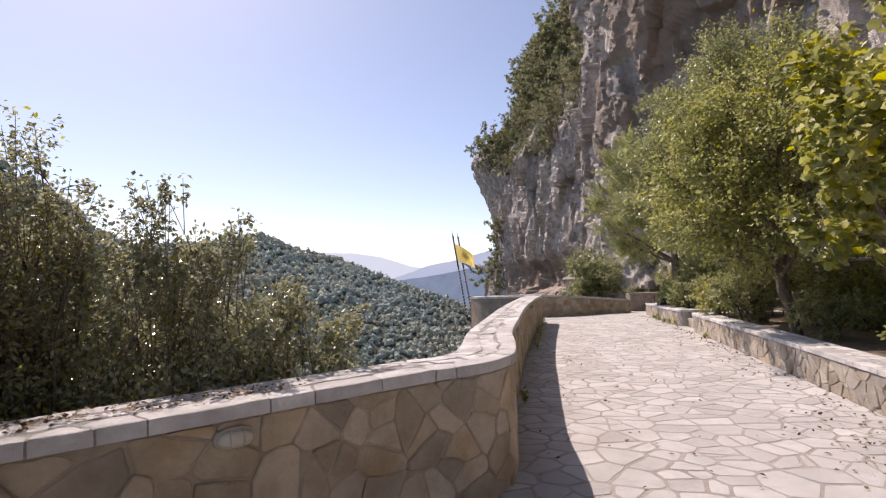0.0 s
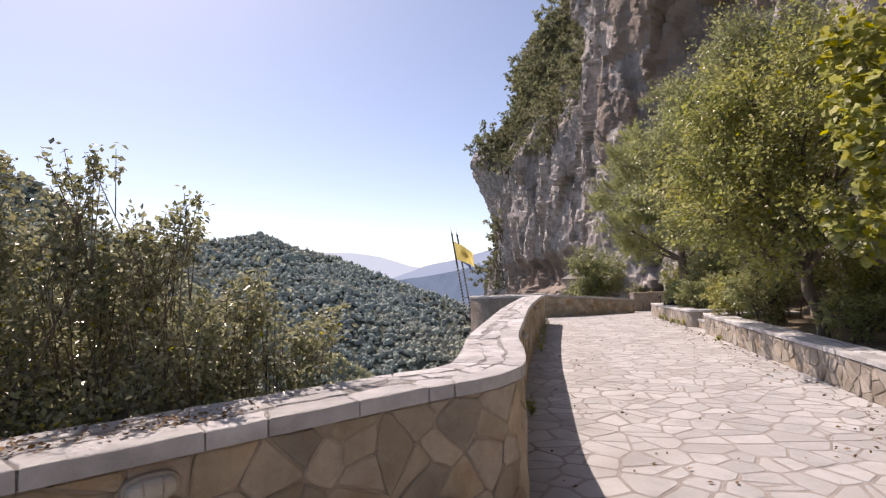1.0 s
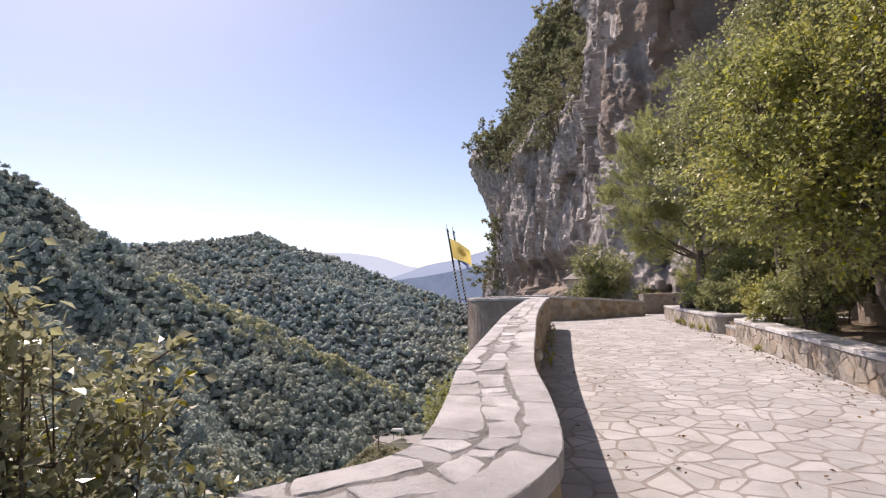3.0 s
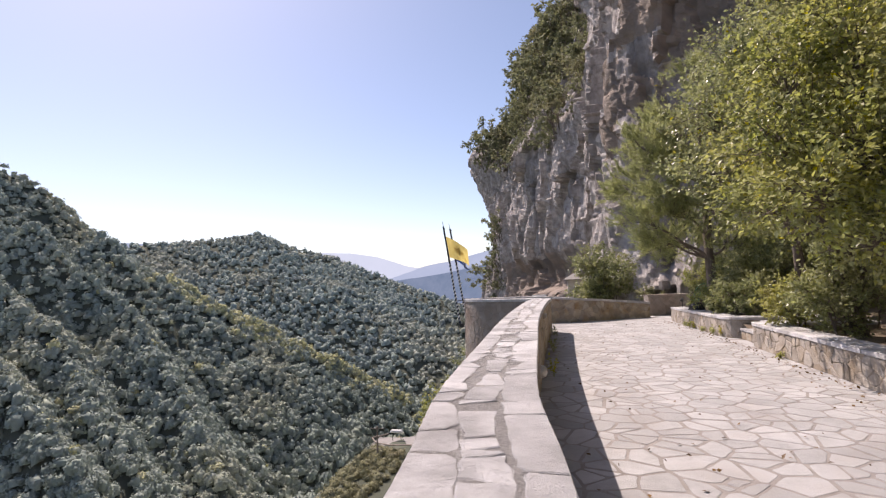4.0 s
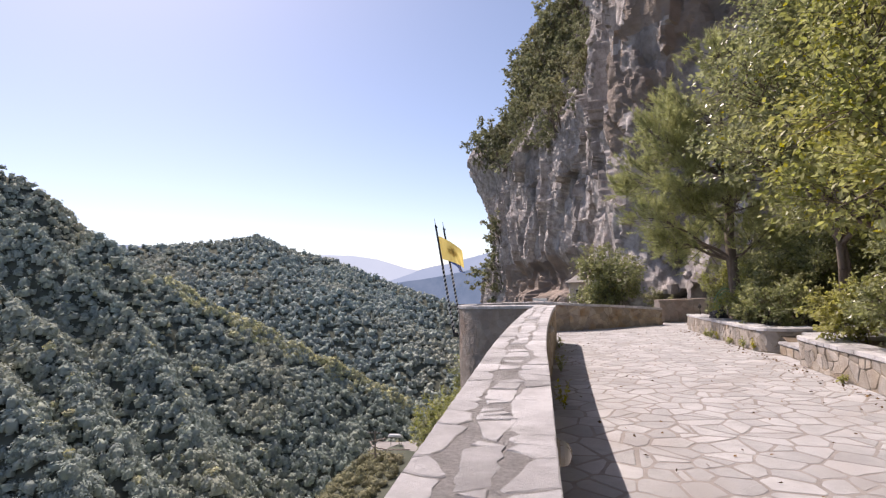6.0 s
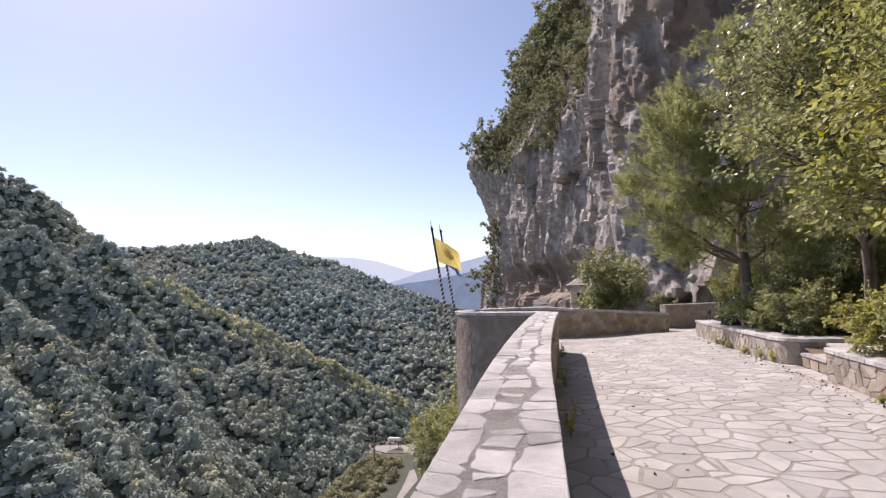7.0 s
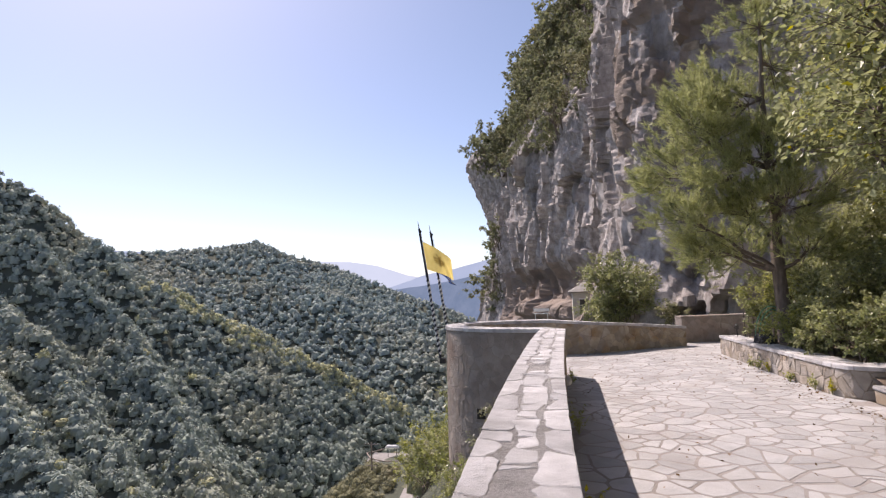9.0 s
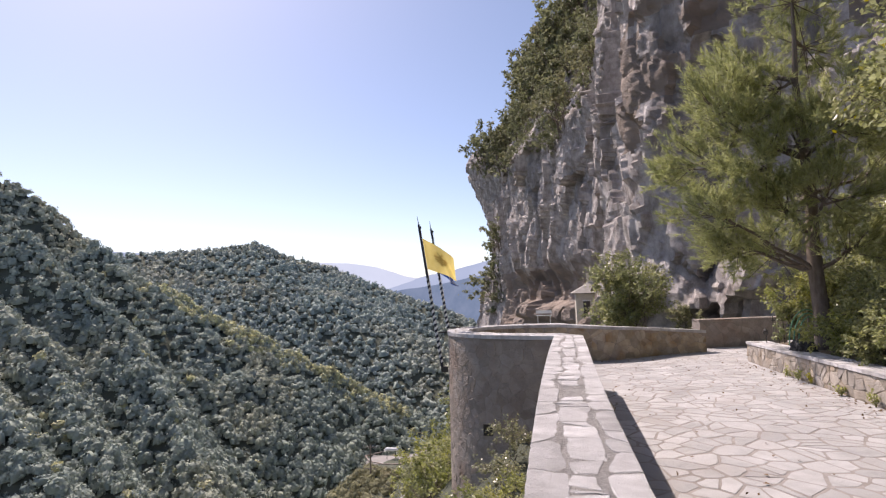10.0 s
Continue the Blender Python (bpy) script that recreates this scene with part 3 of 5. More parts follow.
# spurs that run down from the near crest, with gullies between them
SPURS = [
    [(-310, 299, 43), (-254, 300, 7), (-223, 317, -14), (-195, 342, -37), (-165, 369, -57), (-132, 404, -84), (-101, 429, -107)],
    [(-280, 288, 27), (-251, 279, 0), (-218, 270, -27), (-188, 260, -54), (-161, 245, -77), (-141, 232, -96)],
    [(-298, 245, 42), (-258, 241, 15), (-221, 228, -10), (-184, 215, -36), (-154, 199, -56), (-126, 178, -76)],
    [(-269, 204, 11), (-220, 189, -17), (-191, 180, -37), (-164, 168, -54), (-142, 155, -67)],
    [(-227, 159, -12), (-201, 154, -25), (-180, 152, -40), (-158, 147, -53), (-139, 140, -64)],
]


def land(X, Y):
    crest = ridge_height(X, Y, NEAR_CREST, 0.62)
    WX, WY = X + 14 * (fbm(X / 45, Y / 45, 3, 15) - 0.5), Y + 14 * (fbm(X / 45, Y / 45, 3, 16) - 0.5)
    near = np.maximum(ridge_height(X, Y, NEAR_CREST, 1.1), crest - 76)
    for k, spur in enumerate(SPURS):
        near = np.maximum(near, ridge_height(WX, WY, spur, (0.85, 1.1, 1.25, 1.25, 1.25)[k]) - 3)
    near = near + (ridged(WX / 20, WY / 28, 2, 6) - 0.55) * 7 * np.clip((crest + 160) / 120, 0, 1) * np.clip((60 - crest) / 40, 0.1, 1)
    mid = ridge_height(X, Y, MID_CREST, 0.50) + (ridged(X / 110 + Y / 300, Y / 170, 3, 9) - 0.6) * 30 * np.clip((80 - ridge_height(X, Y, MID_CREST, 0.50)) / 110, 0.05, 1)
    h = np.maximum(np.maximum(near, mid), -150 + 0.0 * X)
    # the shelf below the bastion, with its road
    shelf = np.minimum(-42 - 0.9 * np.maximum(0, np.hypot((X + 30) / 1.2, (Y - 125) / 1.9) - 17), -42 + 0 * X)
    h = np.maximum(h, shelf)
    # the spur that carries the way and the cliff
    d = np.maximum(0, -(X + 0.6) + 0.0 * Y)
    spine = -0.9 - 1.15 * np.maximum(0, d - 1.2) - 0.5 * np.maximum(0, Y - 28) * (X < 4) * 0.4
    spine = spine + 0.6 * (fbm(X / 2.5, Y / 2.5, 3, 4) - 0.5) * np.clip(d, 0, 1)
    side = np.clip((X - 6) * 0.25, 0, 4) * (X > 6)
    h = np.maximum(h, np.maximum(spine + side, -160))
    h = h + (fbm(X / 60, Y / 60, 3, 21) - 0.5) * np.clip((np.hypot(X, Y) - 60) / 100, 0, 1) * 8
    return h


ang = np.radians(np.linspace(-180, 180, 361))
rad = np.concatenate([np.linspace(0.0, 30, 46), np.geomspace(30, 4600, 150)[1:]])
A, R = np.meshgrid(ang[:-1], rad)
GX, GY = R * np.sin(A), 8 + R * np.cos(A)
GZ = land(GX, GY)
na = len(ang) - 1
idx = np.arange(len(rad) * na).reshape(len(rad), na)
Fq = np.stack([idx[:-1], np.roll(idx, -1, 1)[:-1], np.roll(idx, -1, 1)[1:], idx[1:]], -1).reshape(-1, 4)
tagged(array_mesh("ground", np.stack([GX, GY, GZ], -1).reshape(-1, 3), Fq, M_GROUND, smooth=True), "steep valley land with dry soil and scrub", "ground", kind="structure")


def far_ridge(name, knots, mat, label, depth, seed):
    L, s = path_points(knots, 25)
    h = L[:, 2] + (fbm(s / 300, s * 0 + seed, 5, seed) - 0.5) * depth
    V = np.concatenate([np.stack([L[:, 0], L[:, 1], h], 1), np.stack([L[:, 0] * 0.93, L[:, 1] * 0.93, h * 0 - 200], 1)])
    n = len(L)
    F = np.stack([np.arange(n - 1), np.arange(1, n), np.arange(1, n) + n, np.arange(n - 1) + n], 1)
    tagged(array_mesh(name, V, F, mat, smooth=True), label, "mountain", kind="structure")


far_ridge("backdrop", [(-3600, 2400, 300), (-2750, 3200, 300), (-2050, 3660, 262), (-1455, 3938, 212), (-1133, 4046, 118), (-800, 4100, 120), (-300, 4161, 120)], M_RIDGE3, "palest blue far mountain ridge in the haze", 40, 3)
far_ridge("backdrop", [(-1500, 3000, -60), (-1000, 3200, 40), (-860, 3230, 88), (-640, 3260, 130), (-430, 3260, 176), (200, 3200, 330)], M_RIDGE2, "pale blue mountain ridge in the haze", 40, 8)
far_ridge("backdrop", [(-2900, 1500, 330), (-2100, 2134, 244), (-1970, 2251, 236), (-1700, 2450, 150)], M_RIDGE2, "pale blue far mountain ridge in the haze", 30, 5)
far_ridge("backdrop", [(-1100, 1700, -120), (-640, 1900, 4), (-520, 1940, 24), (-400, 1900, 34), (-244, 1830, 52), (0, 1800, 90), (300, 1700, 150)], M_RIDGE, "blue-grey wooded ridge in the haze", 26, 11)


# woods on the slopes
def leafy_crown(flakes, seed):
    """A distant crown: a lumpy body under a close coat of leafy flakes that face outwards."""
    bm = bmesh.new()
    bmesh.ops.create_icosphere(bm, subdivisions=1, radius=1.0)
    v = np.array([x.co[:] for x in bm.verts])
    f = np.array([[x.index for x in fc.verts] for fc in bm.faces])
    bm.free()
    r = np.random.RandomState(seed)
    ph, fr = r.uniform(0, 6.3, (4, 3)), r.uniform(1.8, 4.0, (4, 3))

    def lumps(d):
        return 0.86 + sum(np.sin(d * fr[k] + ph[k]).prod(1) for k in range(4)) * 0.26
    f = f[v[f][:, :, 2].mean(1) > -0.4]
    v = v * (lumps(v) * 0.84)[:, None]
    d = r.normal(0, 1, (flakes, 3))
    d[:, 2] = np.where(d[:, 2] < -0.4, -d[:, 2], d[:, 2])
    d /= np.linalg.norm(d, axis=1)[:, None]
    c = d * (lumps(d) * r.uniform(0.84, 1.02, flakes))[:, None]
    nrm = d + r.normal(0, 0.33, (flakes, 3)) + np.array([0, 0, 0.15])
    nrm /= np.linalg.norm(nrm, axis=1)[:, None]
    u = np.cross(nrm, r.normal(0, 1, (flakes, 3)))
    u /= np.linalg.norm(u, axis=1)[:, None]
    w = np.cross(nrm, u)
    size = 2.9 / math.sqrt(flakes + 6) * r.uniform(0.6, 1.2, flakes)[:, None]
    fv = np.stack([c + u * size * 0.6, c - u * size * 0.3 + w * size * 0.5, c - u * size * 0.3 - w * size * 0.5], 1).reshape(-1, 3)
    return np.concatenate([v, fv]), np.concatenate([f, np.arange(flakes * 3).reshape(-1, 3) + len(v)])


def scatter(name, label, pts, sizes, kinds, rs, mat=None):
    V, F, off = [], [], 0
    for p, s in zip(pts, sizes):
        v, f = kinds[rs.randint(len(kinds))]
        a = rs.uniform(0, 6.28)
        c, sn = math.cos(a), math.sin(a)
        w = v * s * rs.uniform(0.75, 1.3, 3)
        V.append(np.stack([w[:, 0] * c - w[:, 1] * sn + p[0], w[:, 0] * sn + w[:, 1] * c + p[1], w[:, 2] + p[2] + s * 0.45], 1))
        F.append(f + off)
        off += len(v)
    return tagged(array_mesh(name, np.concatenate(V), np.concatenate(F), mat or M_WOOD_FAR, kind="stuff", smooth=True), label, "woods")


rs = np.random.RandomState(5)
small, mid_size, big = [leafy_crown(14, k) for k in range(12)], [leafy_crown(34, k + 40) for k in range(14)], [leafy_crown(80, k + 20) for k in range(14)]


def wood_points(r0, r1, a0, a1, count):
    r = np.sqrt(rs.uniform(r0 * r0, r1 * r1, count))
    a = np.radians(rs.uniform(a0, a1, count))
    x, y = r * np.sin(a), r * np.cos(a)
    keep = fbm(x / 40, y / 40, 3, 77) + rs.uniform(-0.25, 0.25, count) > 0.12
    keep &= (x < -80) | (y > 190)                           # the shelf with the road stays clear
    x, y = x[keep], y[keep]
    return np.stack([x, y, land(x, y)], 1)


P = wood_points(140, 235, -56, -8, 3000)
scatter("near_slope_woods", "dense olive-green evergreen oak woods on a steep slope", P, 1.3 + 2.4 * rs.rand(len(P)) ** 1.6, big, rs)
P = wood_points(235, 350, -56, -8, 6600)
scatter("steep_slope_woods", "dense olive-green woods on the steepest slope", P, 1.4 + 2.4 * rs.rand(len(P)) ** 1.6, mid_size, rs)
P = wood_points(350, 520, -56, -6, 6200)
scatter("middle_slope_woods", "dense olive-green woods lower on the slope", P, rs.uniform(1.8, 3.8, len(P)), mid_size, rs)
# far crowns take the bluer colour that stands in for haze
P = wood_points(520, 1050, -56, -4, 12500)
scatter("far_slope_woods", "dense green woods on a far hill, blued by painted haze", P, 2.3 + 3.4 * rs.rand(len(P)) ** 1.5, small, rs, M_WOOD_HAZED)

gt = rs.rand(820)
gk = np.linspace(0, 1, 5)
gx, gy = np.interp(gt, gk, [p[0] for p in SPURS[0][1:6]]) + rs.normal(0, 8, 820), np.interp(gt, gk, [p[1] for p in SPURS[0][1:6]]) + rs.normal(0, 8, 820)
patch = vnoise(gx / 22, gy / 22, 8) > 0.36
gx, gy = gx[patch], gy[patch]
gold = np.stack([gx, gy, land(gx, gy) + 0.8], 1)
scatter("autumn_woods", "yellowing trees along a spur of the hillside", gold, rs.uniform(1.9, 3.7, len(gx)), mid_size, rs, M_WOOD_GOLD)
gt = rs.randint(1, len(SPURS), 60)
gf = rs.rand(60)
gx = np.array([np.interp(f, np.linspace(0, 1, len(SPURS[k])), [p[0] for p in SPURS[k]]) for k, f in zip(gt, gf)]) + rs.normal(0, 7, 60)
gy = np.array([np.interp(f, np.linspace(0, 1, len(SPURS[k])), [p[1] for p in SPURS[k]]) for k, f in zip(gt, gf)]) + rs.normal(0, 7, 60)
scatter("autumn_woods", "scattered yellowing trees on the steep slope", np.stack([gx, gy, land(gx, gy)], 1), rs.uniform(1.8, 3.4, 60), big, rs, M_WOOD_GOLD)
pr = np.random.RandomState(6)
px_, py_ = -5 - 50 * pr.rand(2300) ** 0.8, 24 + 130 * pr.rand(2300)
ok = (np.hypot((px_ + 43) / 1.3, py_ - 140) > 7.5) & (np.abs(px_ + 35) > 4.5) & ((py_ > 95) | (px_ > -1 - 0.275 * (py_ - 8.2)))
P = np.stack([px_[ok], py_[ok], land(px_[ok], py_[ok])], 1)
P = P[(P[:, 2] > -75) & (np.abs(P[:, 0] - np.interp(P[:, 1], [92, 104, 117, 130, 146], [-31, -32.5, -33.5, -35.5, -43])) > np.where(P[:, 1] > 88, 4.6, 0.0))]
scatter("slope_scrub", "grey-green scrub on the slope below the bastion", P, rs.uniform(0.7, 1.9, len(P)) * np.where(P[:, 1] > 95, 0.75, np.clip(P[:, 1] / 90, 0.5, 1.0)), big, rs, M_SCRUB)

TR, _ = path_points([(-403, 554, 0), (-381, 572, 0), (-359, 588, 0), (-348, 623, 0), (-327, 638, 0)], 8)
tV = np.concatenate([np.stack([TR[:, 0], TR[:, 1] + o, land(TR[:, 0], TR[:, 1]) + 4.8], 1) for o in (-3.0, 3.0)])
nt = len(TR)
tagged(array_mesh("hill_track", tV, np.stack([np.arange(nt - 1), np.arange(1, nt), np.arange(1, nt) + nt, np.arange(nt - 1) + nt], 1), M_ROAD), "pale dirt track cut across the far hill", "track", kind="structure")

# ---- the cliff ----
CLIFF = [(20, -30), (15, -8), (12.8, 8), (12.2, 20), (11.0, 27), (7.6, 32.6), (3.5, 36.3), (3.7, 40.0), (3.5, 46), (2.0, 53), (-1.5, 63), (-5.6, 75), (-9.0, 90), (-11, 106), (-9, 116), (-1, 126), (20, 135)]


def facets(x, y, seed, tilt=1.0):
    """Broken facets: each cell of a jittered grid is a plane of its own height and tilt."""
    xi, yi = np.floor(x).astype(np.int64), np.floor(y).astype(np.int64)
    best, val = np.full(x.shape, 1e9), np.zeros(x.shape)

    def hsh(a, b, k):
        n = (a * 374761393 + b * 668265263 + (seed * 31 + k) * 974711) & 0x7FFFFFFF
        n = ((n ^ (n >> 13)) * 1274126177) & 0x7FFFFFFF
        return ((n ^ (n >> 16)) & 0xFFFF) / 65535.0
    for di in (-1, 0, 1):
        for dj in (-1, 0, 1):
            a, b = xi + di, yi + dj
            dx, dy = x - (a + hsh(a, b, 1)), y - (b + hsh(a, b, 2))
            d = dx * dx + dy * dy
            v = 0.8 * (hsh(a, b, 3) - 0.5) + 1.1 * tilt * ((hsh(a, b, 4) - 0.5) * dx + (hsh(a, b, 5) - 0.5) * dy)
            val = np.where(d < best, v, val)
            best = np.minimum(best, d)
    return val


CL, cs = path_points([(x, y, 0) for x, y in CLIFF], 0.22)
CT = np.gradient(CL, axis=0)
CT /= np.linalg.norm(CT, axis=1)[:, None]
CN = np.stack([-CT[:, 1], CT[:, 0]], 1)                 # outward, towards the valley
cv = np.concatenate([np.arange(-40, -3, 1.5), np.arange(-3, 44, 0.22), np.arange(44, 90, 1.5)])
S, Zc = np.meshgrid(cs, cv, indexing="ij")
yy = np.interp(S, cs, CL[:, 1])
shoulder = np.interp(yy, [35, 42, 46, 51, 60, 75, 92, 106, 130], [95, 75, 34, 20, 17.5, 17.5, 21, 27, 22])
warp = (fbm(S / 5, Zc / 7, 4, 51) - 0.5) * 5.0
out = (ridged(S / 16, Zc / 40, 4, 3) - 0.55) * 2.0
out += facets((S + warp * 0.6) / 6.0, (Zc + warp) / 14.0, 1, 1.2) * 1.7
out += facets((S + warp * 0.3 + Zc * 0.16) / 3.4, (Zc - warp) / 8.0, 2, 1.5) * 1.05
out += facets((S - warp * 0.15 - Zc * 0.12) / 1.7, (Zc + warp * 0.3) / 3.4, 3, 1.6) * 0.62
out += facets((S + Zc * 0.2) / 0.8, Zc / 1.4, 4, 1.6) * 0.22
out += facets((S - Zc * 0.2) / 0.45, Zc / 0.7, 5, 1.6) * 0.10
back = np.maximum(0, Zc - shoulder)
out = out - back * np.interp(yy, [50, 80, 100], [0.70, 0.51, 0.445]) - 0.03 * np.clip(Zc, 0, 60)
nose = np.exp(-((yy - 106) / 13) ** 2) * np.exp(-((Zc - 24.5) / np.where(Zc < 24.5, 11.0, 6.5)) ** 2) * 6.6
hollow = np.exp(-((Zc - 0.6) / 3.0) ** 4) * np.interp(yy, [47, 52, 78, 88], [0, 1, 1, 0]) * 1.7
shelf_rock = np.exp(-((Zc + 0.9) / 0.9) ** 4) * np.interp(yy, [57, 60, 74, 78], [0, 1, 1, 0]) * 1.8
foot_rock = np.exp(-((yy - 103) / 13) ** 2) * np.clip((15 - Zc) / 15, 0, 1) * 3.0
foot_rock += np.clip((2.6 - Zc) / 2.6, 0, 1.6) * np.interp(yy, [26, 32, 44, 47], [0, 1, 1, 0]) * 1.1
out = out + nose - hollow + shelf_rock + foot_rock
out = out + np.clip(-Zc - 2.5, 0, 40) * 0.25
nx_, ny_ = np.interp(S, cs, CN[:, 0]), np.interp(S, cs, CN[:, 1])
CXX = np.interp(S, cs, CL[:, 0]) + nx_ * out
CYY = yy + ny_ * out
CZZ = Zc + (fbm(S / 2, Zc / 2, 3, 40) - 0.5) * 0.4
ii = np.arange(S.size).reshape(S.shape)
Fq = np.stack([ii[:-1, :-1], ii[1:, :-1], ii[1:, 1:], ii[:-1, 1:]], -1).reshape(-1, 4)
cliff = tagged(array_mesh("cliff", np.stack([CXX, CYY, CZZ], -1).reshape(-1, 3), Fq, M_ROCK), "towering grey limestone cliff with brown stains", "cliff", kind="structure")
cliff.data.materials.append(M_ROCK_BROWN)
edge = (fbm(S / 4, Zc / 3, 4, 90) - 0.5) * 5
brown = ((Zc + edge < 3.2) & (Zc > -6) & (yy > 43) & (yy < 86)) | ((yy < 37.5) & (Zc + edge * 3 > 12))
cliff.data.polygons.foreach_set("material_index", brown[:-1, :-1].ravel().astype(np.int32))


# ---- leaves, trees, shrubs ----
LEAF_OVAL = np.array([(0, 0, 0), (0.32, 0.45, 0.07), (0, 1.0, -0.06), (-0.32, 0.45, 0.07)])
LEAF_OVAL_F = np.array([(0, 1, 2), (0, 2, 3)])
LEAF_LOBE = np.array([(0, 0, 0), (0.5, 0.12, 0.06), (0.34, 0.42, 0.03), (0.5, 0.72, 0.05), (0, 1.05, -0.08), (-0.5, 0.72, 0.05), (-0.34, 0.42, 0.03), (-0.5, 0.12, 0.06)])
LEAF_LOBE_F = np.array([(0, 1, 2), (0, 2, 4), (2, 3, 4), (0, 4, 6), (4, 5, 6), (0, 6, 7)])
NEEDLES = np.array([(0, 0, 0), (0.05, 1, 0.05), (-0.05, 1, 0), (0, 0, 0), (0.5, 0.85, 0.1), (0.42, 0.9, 0.12), (0, 0, 0), (-0.5, 0.85, -0.1), (-0.42, 0.9, -0.1),
                    (0, 0, 0), (0.1, 0.8, 0.5), (0.02, 0.85, 0.5), (0, 0, 0), (-0.1, 0.8, -0.5), (-0.02, 0.85, -0.5)])
NEEDLES_F = np.arange(15).reshape(5, 3)


def leaves(points, dirs, size, rs, shape=LEAF_OVAL, faces=LEAF_OVAL_F, wild=0.8):
    """Leaf blades at points, growing along dirs, faces turned mostly upwards."""
    n = len(points)
    d = dirs + rs.normal(0, wild, (n, 3))
    d /= np.linalg.norm(d, axis=1)[:, None]
    up = np.array([0, 0, 1.0]) + rs.normal(0, 0.55, (n, 3))
    x = np.cross(d, up)
    x /= np.linalg.norm(x, axis=1)[:, None] + 1e-9
    z = np.cross(x, d)
    s = size * rs.uniform(0.6, 1.25, n)
    V = points[:, None] + s[:, None, None] * (shape[None, :, 0, None] * x[:, None] + shape[None, :, 1, None] * d[:, None] + shape[None, :, 2, None] * z[:, None])
    F = faces[None] + (np.arange(n) * len(shape))[:, None, None]
    return V.reshape(-1, 3), F.reshape(-1, faces.shape[1])


def tubes(segments, sides=5):
    """Tapered limbs: segments of (a, b, radius a, radius b)."""
    V, F = [], []
    for a, b, ra, rb in segments:
        a, b = Vector(a), Vector(b)
        d = (b - a)
        if d.length < 1e-5:
            continue
        q = d.to_track_quat("Z", "Y")
        o = len(V)
        for c, r in ((a, ra), (b, rb)):
            for k in range(sides):
                V.append(c + q @ Vector((r * math.cos(6.2832 * k / sides), r * math.sin(6.2832 * k / sides), 0)))
        for k in range(sides):
            F.append((o + k, o + (k + 1) % sides, o + sides + (k + 1) % sides, o + sides + k))
    return V, F


def limb(a, b, ra, rb, rs, bend=0.12, n=4):
    a, b = np.array(a, float), np.array(b, float)
    ln = np.linalg.norm(b - a)
    pts = [a + (b - a) * k / n + (rs.normal(0, bend * ln / n, 3) if 0 < k < n else 0) for k in range(n + 1)]
    return [(pts[k], pts[k + 1], ra + (rb - ra) * k / n, ra + (rb - ra) * (k + 1) / n) for k in range(n)], pts


def grow(name, base, clumps, label, category, leaf_mat, leaf_size, per, seed, trunk=0.09, stems=1, shape="oval", group="", second=None, twig=0.24,
         fork=0.35, wild=0.8, bark=None):
    """A tree or shrub: stems from base, a limb to each clump (x, y, z, radius) and twigs in it with leaves along them.
    Places in clumps are relative to base."""
    rs = np.random.RandomState(seed)
    tree = thing(name, base, label, category, group)
    segs, LP, LD = [], [], []
    C = np.array(clumps, float)
    top = C[:, 2].mean()
    forks = []
    for k in range(stems):
        a = rs.uniform(0, 6.28)
        r0 = 0.0 if stems == 1 else 0.12 * math.sqrt(k)
        foot = np.array([r0 * math.cos(a), r0 * math.sin(a), -0.05])
        m = C[k::stems].mean(0)
        f = np.array([m[0] * fork + foot[0], m[1] * fork + foot[1], max(0.15, m[2] * fork * 1.2)])
        sg, _ = limb(foot, f, trunk * (1 if stems == 1 else 0.7), trunk * 0.6, rs)
        segs += sg
        forks.append(f)
    for i, (x, y, z, r) in enumerate(C):
        f = forks[i % stems]
        c = np.array([x, y, z])
        sg, pts = limb(f, c, trunk * 0.45, trunk * 0.12, rs, 0.2, 5)
        segs += sg
        ntw = max(3, int(per * r * r / 22))
        for _ in range(ntw):
            d = rs.normal(0, 1, 3)
            d[2] = d[2] * 0.8 + 0.25
            d /= np.linalg.norm(d)
            st = pts[rs.randint(2, len(pts))] * 0.5 + c * 0.5
            e = c + d * r * rs.uniform(0.55, 1.05) * np.array([1, 1, 0.85])
            if rs.rand() < 0.38:
                segs.append((st, e, trunk * 0.07 + 0.003, 0.002))
            k = 22
            t = rs.uniform(0.5, 1.06, k)[:, None]
            spread = rs.normal(0, twig * r * 0.3, (k, 3))
            LP.append(st + (e - st) * t + spread)
            LD.append(np.tile(d, (k, 1)) + np.array([0, 0, -0.25]))
    V, F = tubes([g for g in segs if g[3] > 0.0021])
    V2, F2 = tubes([g for g in segs if g[3] <= 0.0021], 3)
    F += [tuple(i + len(V) for i in f) for f in F2]
    V += V2
    tag_mesh("trunk", V, F, bark or M_BARK, tree, "grey-brown bark", smooth=True)
    P, D = np.concatenate(LP), np.concatenate(LD)
    sh, fc = {"oval": (LEAF_OVAL, LEAF_OVAL_F), "lobe": (LEAF_LOBE, LEAF_LOBE_F), "needle": (NEEDLES, NEEDLES_F)}[shape]
    pick = rs.rand(len(P)) < (second[1] if second else 0)
    for sel, mat, nm in ((~pick, leaf_mat, "crown"), (pick, second[0] if second else None, "yellow_leaves")):
        if mat is None or not sel.any():
            continue
        v, f = leaves(P[sel], D[sel], leaf_size, rs, sh, fc, wild)
        array_mesh(nm, v, f, mat, tree)
    return tree


